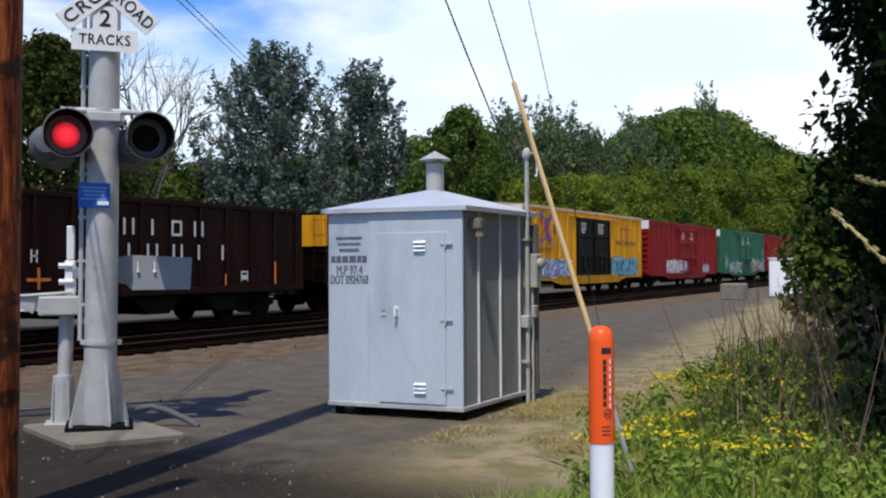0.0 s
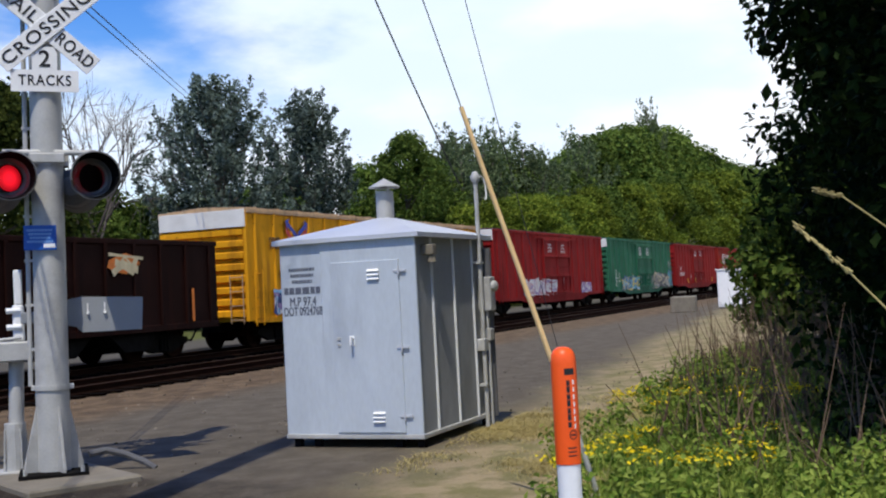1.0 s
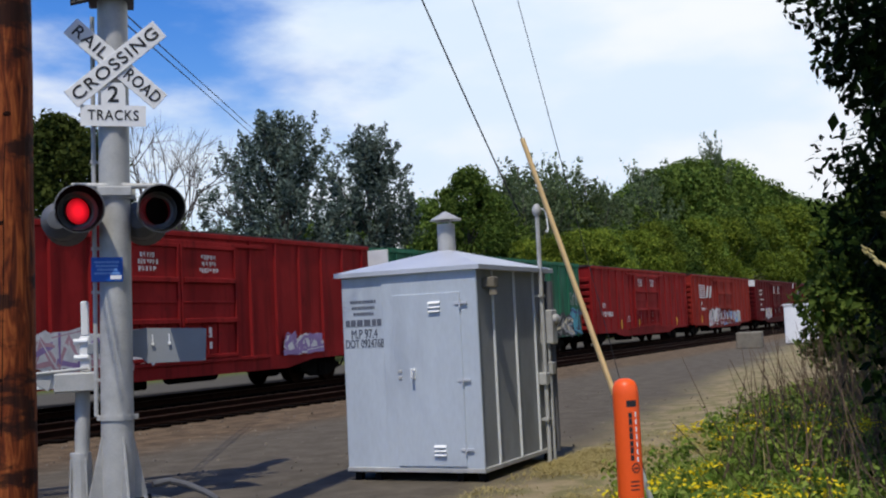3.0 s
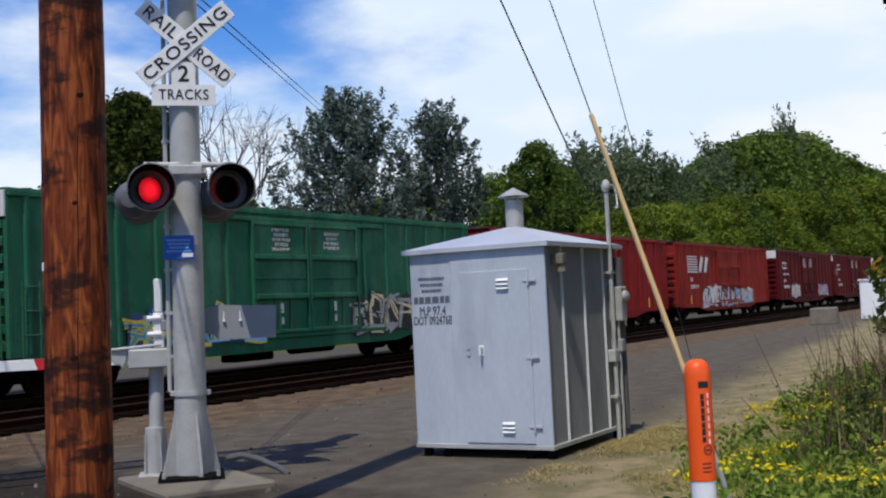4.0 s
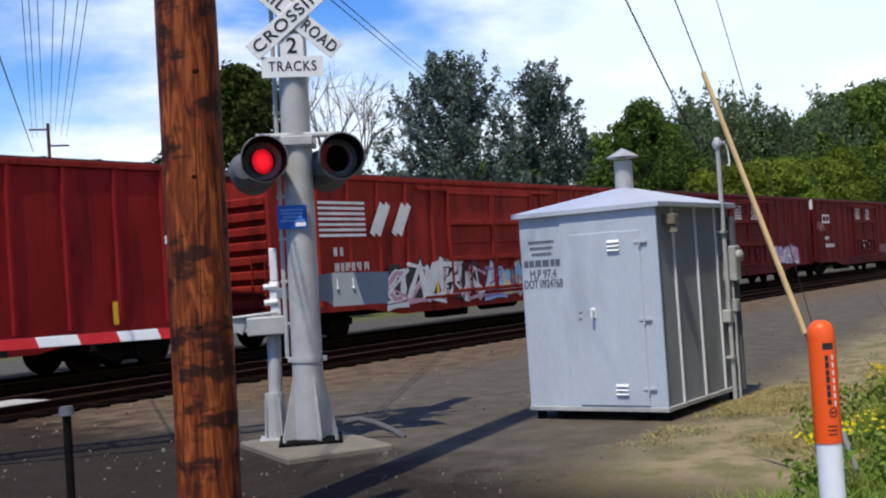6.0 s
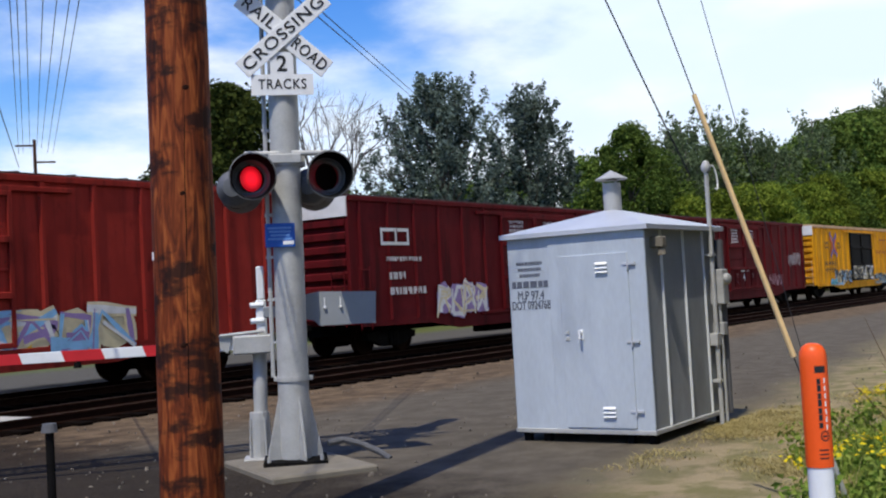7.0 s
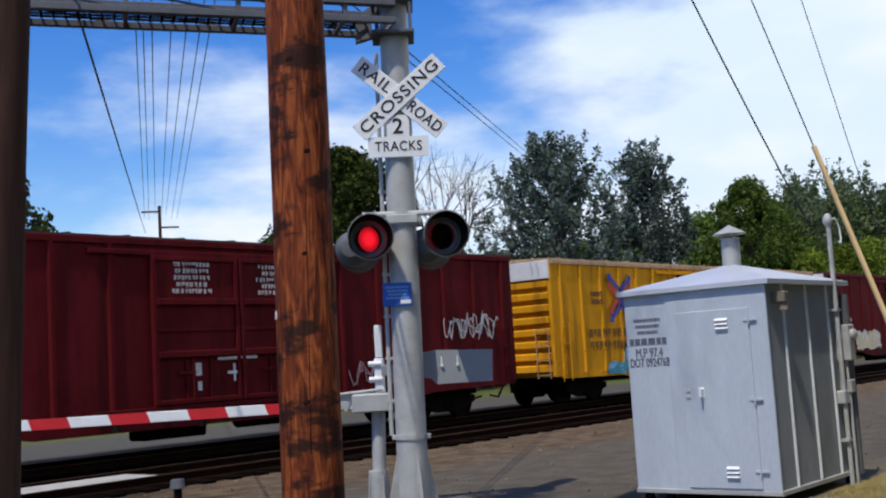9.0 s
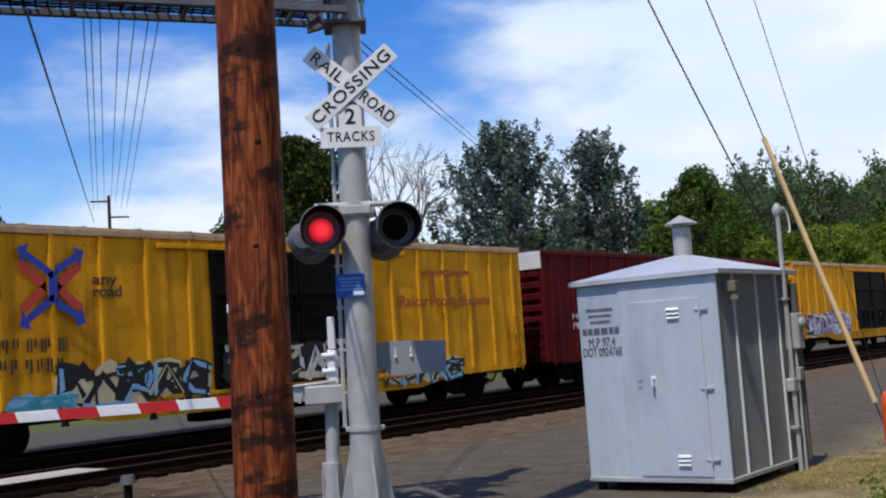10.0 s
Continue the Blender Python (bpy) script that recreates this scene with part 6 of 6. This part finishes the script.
# woods behind the line: a few kinds, repeated
kinds = [tree("tree", "green broadleaf tree in the woods behind the train", 10.0, 3.6, 1.2, 70, 320, 0.145, LEAF_GREEN, 11, 1.0, 1.05, x=92, y=40, group="woods"),
         tree("tree", "leafy green tree in the woods behind the train", 10.0, 3.0, 1.0, 64, 320, 0.145, LEAF_GREEN, 12, 1.3, 0.95, x=98, y=46, group="woods"),
         tree("tree", "light green young tree at the edge of the woods", 10.0, 4.4, 0.6, 70, 320, 0.15, LEAF_LIGHT, 13, 0.9, 1.1, x=104, y=34, group="woods"),
         feathery("slender grey-green tree in the woods", 10.0, 2.4, 1.6, 30, 11, 30, 0.11, LEAF_SLENDER, 14, 110, 44, "woods")]
rw = random.Random(5)


def grow(kind, x, y, h, wide=1.0):
    s = h * (1.05 if x > 90 else 1.0) * (1.13 if kind == 3 else 1.0) / 10.0
    m = pose(x, y, -0.1, 0, 0, rw.uniform(0, 360)) @ Matrix.Diagonal((s * wide, s * wide, s, 1))
    return copy_thing(kinds[kind], m)


# (kind, x, y, height, width)
for k, x, y, h, w in ((0, 47, 42, 8.6, 1.1), (1, 51, 43, 9.0, 1.1), (0, 58, 44, 8.4, 1.2), (1, 63, 43, 9.2, 1.1), (0, 69, 44, 9.6, 1.2), (1, 74, 43, 9.4, 1.1),
                      (0, 78, 46, 11.0, 1.1), (1, 87, 44, 12.4, 1.0), (3, 97, 39, 12.6, 1.0), (3, 103, 39, 14.2, 1.0), (3, 112, 38, 15.0, 1.0), (3, 121, 38, 14.4, 1.0), (3, 135, 39, 16.0, 0.9), (3, 94, 46, 12.4, 1.0), (0, 92, 41, 12.4, 1.0), (3, 100, 42, 14.5, 0.9), (3, 106, 43, 16.2, 0.9), (1, 110, 40, 14.0, 1.0),
                      (3, 115, 42, 17.2, 0.9), (0, 118, 39, 13.5, 1.0), (3, 124, 41, 15.6, 0.8), (0, 130, 40, 14.5, 1.0), (1, 140, 42, 17.0, 1.0), (3, 148, 42, 20.0, 0.8),
                      (1, 160, 44, 21.0, 1.0), (0, 172, 44, 23.0, 1.1), (1, 184, 45, 25.0, 1.1), (0, 196, 46, 26.5, 1.1), (1, 208, 46, 27.5, 1.1), (0, 222, 46, 29.0, 1.1),
                      (0, 240, 48, 29.0, 1.1), (1, 262, 46, 28.5, 1.2), (0, 285, 46, 28.0, 1.3), (3, 204, 45, 30.0, 0.5),
                      (2, 84, 34, 8.2, 1.0), (2, 91, 33, 8.6, 1.0), (2, 99, 34, 9.4, 1.0), (0, 106, 34, 9.8, 1.0), (2, 113, 33, 10.0, 1.0), (2, 122, 34, 11.4, 1.0), (0, 130, 34, 12.0, 1.0),
                      (2, 138, 33, 12.6, 1.0), (1, 148, 34, 13.6, 1.0), (2, 158, 34, 14.0, 1.0), (0, 170, 35, 15.5, 1.0), (2, 184, 35, 15.5, 1.1), (0, 200, 36, 17.0, 1.1),
                      (2, 218, 36, 20.0, 1.2), (1, 238, 36, 22.0, 1.2), (0, 260, 36, 24.0, 1.3), (2, 300, 38, 26.0, 1.4)):
    grow(k, x, y, h, w)
tree("tree", "small tree on the skyline behind the train", 13.6, 2.4, 5.0, 30, 90, 0.24, LEAF_DARK, 21, 1.2, 0.7, x=33.6, y=60)

# the big shrub beside the yard, dense; its dark inside is coloured into the leaves
tree("shrub", "tall dense green shrub at the yard's edge, shade put into its leaf colour", 12.5, 3.1, 0.2, 280, 300, 0.064, LEAF_BUSH_SHADED, 31, 1.1, 0.66, x=14.6, y=-1.2, top=0.9, category="shrub", group="shrubs")
tree("shrub", "tall leafy green shrub overhanging the yard", 9.0, 3.0, 0.3, 190, 250, 0.075, LEAF_BUSH_SHADED, 32, 1.0, 0.7, x=20.5, y=-0.6, top=0.8, category="shrub", group="shrubs")
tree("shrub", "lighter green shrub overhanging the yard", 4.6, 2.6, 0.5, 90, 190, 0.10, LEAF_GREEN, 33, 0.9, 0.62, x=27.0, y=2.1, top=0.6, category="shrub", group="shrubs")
tree("shrub", "tall leafy shrub far along the yard", 7.0, 4.2, 0.4, 90, 150, 0.16, LEAF_BUSH_SHADED, 34, 1.0, 0.95, x=38, y=0.6, top=0.6, category="shrub", group="shrubs")
tree("shrub", "dense green shrub close by the path, shade put into its leaf colour", 8.0, 2.1, 0.2, 180, 300, 0.056, LEAF_BUSH_SHADED, 35, 1.0, 0.55, x=10.2, y=-1.2, top=0.8, category="shrub", group="shrubs")


# added out of view, only to cast shade on the shrubs
tree("tree", "unseen broadleaf tree added out of view to shade the shrubs", 14.0, 3.3, 5.6, 130, 150, 0.13, LEAF_GREEN, 36, 1.0, 0.9, x=7.7, y=-2.5, top=0.9)


def blades(name, label, count, place, height, width, material, seed, lean=0.35, category="grass"):
    """Grass blades: three-sided strips that bend over; ONE object."""
    rng = np.random.default_rng(seed)
    v, f = [], []
    made = 0
    while made < count:
        x, y, k = place(rng)
        h = height * k * (0.5 + 0.8 * rng.random())
        a = rng.random() * 6.283
        w = width * (0.6 + 0.8 * rng.random())
        bx, by = math.cos(a), math.sin(a)
        sx, sy = -by * w, bx * w
        l = lean * h * rng.random() * 1.6
        i = len(v)
        v += [(x - sx, y - sy, -0.03), (x + sx, y + sy, -0.03), (x - sx * 0.8 + bx * l * 0.35, y - sy * 0.8 + by * l * 0.35, h * 0.6),
              (x + sx * 0.8 + bx * l * 0.35, y + sy * 0.8 + by * l * 0.35, h * 0.6), (x + bx * l, y + by * l, h)]
        f += [(i, i + 1, i + 3, i + 2), (i + 2, i + 3, i + 4)]
        made += 1
    me = bpy.data.meshes.new(name)
    me.from_pydata(v, [], f)
    me.materials.append(material)
    return tagged(new(name, me), label, category, kind="stuff")


def weed_edge(x):
    return 2.65 + 0.085 * (x - 7) + 0.35 * math.sin(x * 1.3) + 0.2 * math.sin(x * 3.1 + 1)


def weed_place(rng):
    while True:
        x = 5.6 + 18 * rng.random() ** 1.5
        y = -1.5 + 6.5 * rng.random()
        e = weed_edge(x)
        if y < e and x + y * 0.4 > 6.3:
            clump = 0.55 + 0.75 * (0.5 + 0.5 * noise.noise((x * 0.9, y * 0.9, 3)))
            return x, y, clump * (0.45 + 0.55 * min(1, (e - y) / 0.9)) * (1.0 if x < 16 else 0.6)


def straw_place(rng):
    while True:
        x, y = 9.0 + 9.5 * rng.random(), 2.6 + 2.5 * rng.random()
        near_hut = math.exp(-((x - 13.2) / 1.3) ** 4 - ((y - 4.7) / 0.65) ** 2)
        front = 0.16 * math.exp(-((x - 10.3) / 0.6) ** 2 - ((y - 4.8) / 0.3) ** 2)
        verge = 0.8 * math.exp(-((y - weed_edge(x)) / 0.38) ** 2)
        patch = 0.55 + 1.1 * noise.noise((x * 2.1, y * 2.1, 3.0))
        if y < 4.98 and rng.random() < max(near_hut, front, verge) * patch:
            return x, y, 0.6 + 0.6 * rng.random()


blades("grass", "uncut green grass and weeds", 42000, weed_place, 0.36, 0.0055, WEED, 41, 0.8)
blades("dry_grass", "flattened straw-coloured dry grass by the hut", 30000, straw_place, 0.034, 0.0045, STRAW, 42, 4.5)
blades("dry_stalks", "tall dry grass stalks among the weeds", 420, weed_place, 0.62, 0.004, STRAW, 43, 0.25)

# leafy weeds standing above the grass
rngw = np.random.default_rng(44)
cw_, rw_ = [], []
while len(cw_) < 330:
    x, y, k = weed_place(rngw)
    if x > 6.8 and (y > 0.9 or x < 8.2 or rngw.random() < 0.25):
        h = 0.08 + 0.30 * k
        if 10 < x < 13.5 and 1.4 < y < 2.8:
            h += 0.22 * rngw.random() + 0.08
        cw_.append((x, y, h))
        rw_.append((0.12, 0.12, 0.22))
wm = leaf_mesh("leafy_weeds", cw_, rw_, 60, 0.032, WEED, rngw, hollow=0.1)
tagged(new("leafy_weeds", wm), "bushy green leafy weeds", "weeds", kind="stuff")
cf_, rf_ = [], []
while len(cf_) < 105:
    x, y, k = weed_place(rngw)
    if 6.8 < x < 14 and noise.noise((x * 1.1, y * 1.1, 9)) > 0.06 and y > 0.9:
        cf_.append((x, y, 0.28 + 0.42 * k))
        rf_.append((0.10, 0.10, 0.05))
fm = leaf_mesh("wildflowers", cf_, rf_, 9, 0.019, FLOWER, rngw, flat=1.2, hollow=0.2)
tagged(new("wildflowers", fm), "small yellow wildflowers among the weeds", "flowers", kind="stuff")

# tangle of dry twigs at the shrub's foot
tw = bmesh.new()
rt = random.Random(7)
for k in range(950):
    x = rt.uniform(8.2, 21)
    y = weed_edge(x) - rt.uniform(0.9, 3.6)
    z = rt.uniform(0, 0.3)
    a = Vector((x, y, z))
    b = a + Vector((rt.uniform(-0.5, 0.5), rt.uniform(-0.35, 0.5), rt.uniform(0.3, 1.3)))
    rod(tw, a, a.lerp(b, 0.5) + Vector((rt.uniform(-.08, .08), 0, 0)), 0.007, 0.005, 4, False)
    rod(tw, a.lerp(b, 0.5), b, 0.005, 0.002, 4, False)
tagged(new("dry_brushwood", mesh_of("dry_brushwood", tw, TWIG)), "tangled dry brown brushwood under the shrub", "brushwood", kind="stuff")


def seed_stalk(pts):
    bm = bmesh.new()
    pts = [Vector(p) for p in pts]
    for a, b in zip(pts, pts[1:]):
        rod(bm, a, b, 0.0022, seg=6)
    a, b = pts[-2], pts[-1]
    for k in range(26):
        p = a.lerp(b, k / 26) + Vector((rt.uniform(-1, 1), rt.uniform(-1, 1), rt.uniform(-1, 1))) * 0.006
        rod(bm, p, p + (b - a).normalized() * 0.018, 0.004, 0.001, 5, False)
    tagged(new("grass_stalk", mesh_of("grass_stalk", bm, STRAW)), "pale dry grass stalk with a seed head", "grass", "seed stalks")


seed_stalk([(3.3, -0.9, 0.0), (3.1, -0.4, 1.0), (2.85, 0.05, 1.80), (2.89, 0.15, 1.885), (2.98, 0.22, 1.91)])
seed_stalk([(2.8, -0.7, 0.0), (2.6, -0.3, 1.0), (2.48, 0.05, 1.62), (2.5, 0.12, 1.70), (2.58, 0.23, 1.81)])

# loose stones
rs = random.Random(9)
sm = bmesh.new()
for k in range(1300):
    x, y = rs.uniform(4, 26), rs.uniform(4.2, 14.6)
    if 8.2 < x < 13.5 and 5 < y < 6.9:
        continue
    dense = y > 11.5 or x < 9
    if not dense and rs.random() < 0.6:
        continue
    s = rs.uniform(0.006, 0.018) * (1.7 if rs.random() < 0.06 else 1)
    m = Matrix.Translation((x, y, s * 0.3)) @ Euler((rs.uniform(0, 6), rs.uniform(0, 6), rs.uniform(0, 6))).to_matrix().to_4x4() @ Matrix.Diagonal((s * 1.5, s * 1.1, s * 0.6, 1))
    bmesh.ops.create_icosphere(sm, subdivisions=1, radius=1, matrix=m)
tagged(new("loose_stones", mesh_of("loose_stones", sm, STONE)), "scattered grey-brown stones on the yard", "stones", kind="stuff")


# ---- what moves ----
# seconds, and metres by which the train lags behind an even pace
SURGE = ((0.0, 0.0), (0.5, 0.0), (1.0, 0.2), (1.5, -0.05), (2.0, 0.1), (3.5, 0.65), (4.0, 0.65), (4.5, 0.7), (5.0, 0.0), (5.5, -0.1), (6.0, 0.0), (7.5, 0.0),
         (8.0, 0.0), (8.5, 0.0), (9.0, 0.0), (9.5, 0.0), (10.0, 0.1))


def motions():
    for car, x in cars:
        walk(car, [(t, pose(x - SPEED * t + d, SIDE_Y, 0)) for t, d in SURGE])
    # the wheels roll: one key a film step
    step = 1 / FPS
    turn = math.degrees(SPEED * step / 0.457)
    for w, dx in wheelsets:
        walk(w, [(k * step, pose(dx, 1.6, 0.627, 0, -turn * k, 0)) for k in range(FPS * 10 + 1)])
    # the lamps flash by turns: the plate turns its lit face out
    for plate, side in flashers:
        rows = []
        lit0 = side == "left"
        face = 0 if lit0 else 180
        rows.append((0.0, pose(0, 0, 0, 0, 0, face)))
        for k in range(10):
            for mid_t, to_right in ((k + 0.30, True), (k + 0.72, False)):
                a0 = 0 if (side == "left") == to_right else 180
                for i in range(4):
                    rows.append((mid_t + (i - 1.5) * step, pose(0, 0, 0, 0, 0, a0 + 60 * i)))
        rows.append((10.0, pose(0, 0, 0, 0, 0, face)))
        walk(plate, rows)


motions()
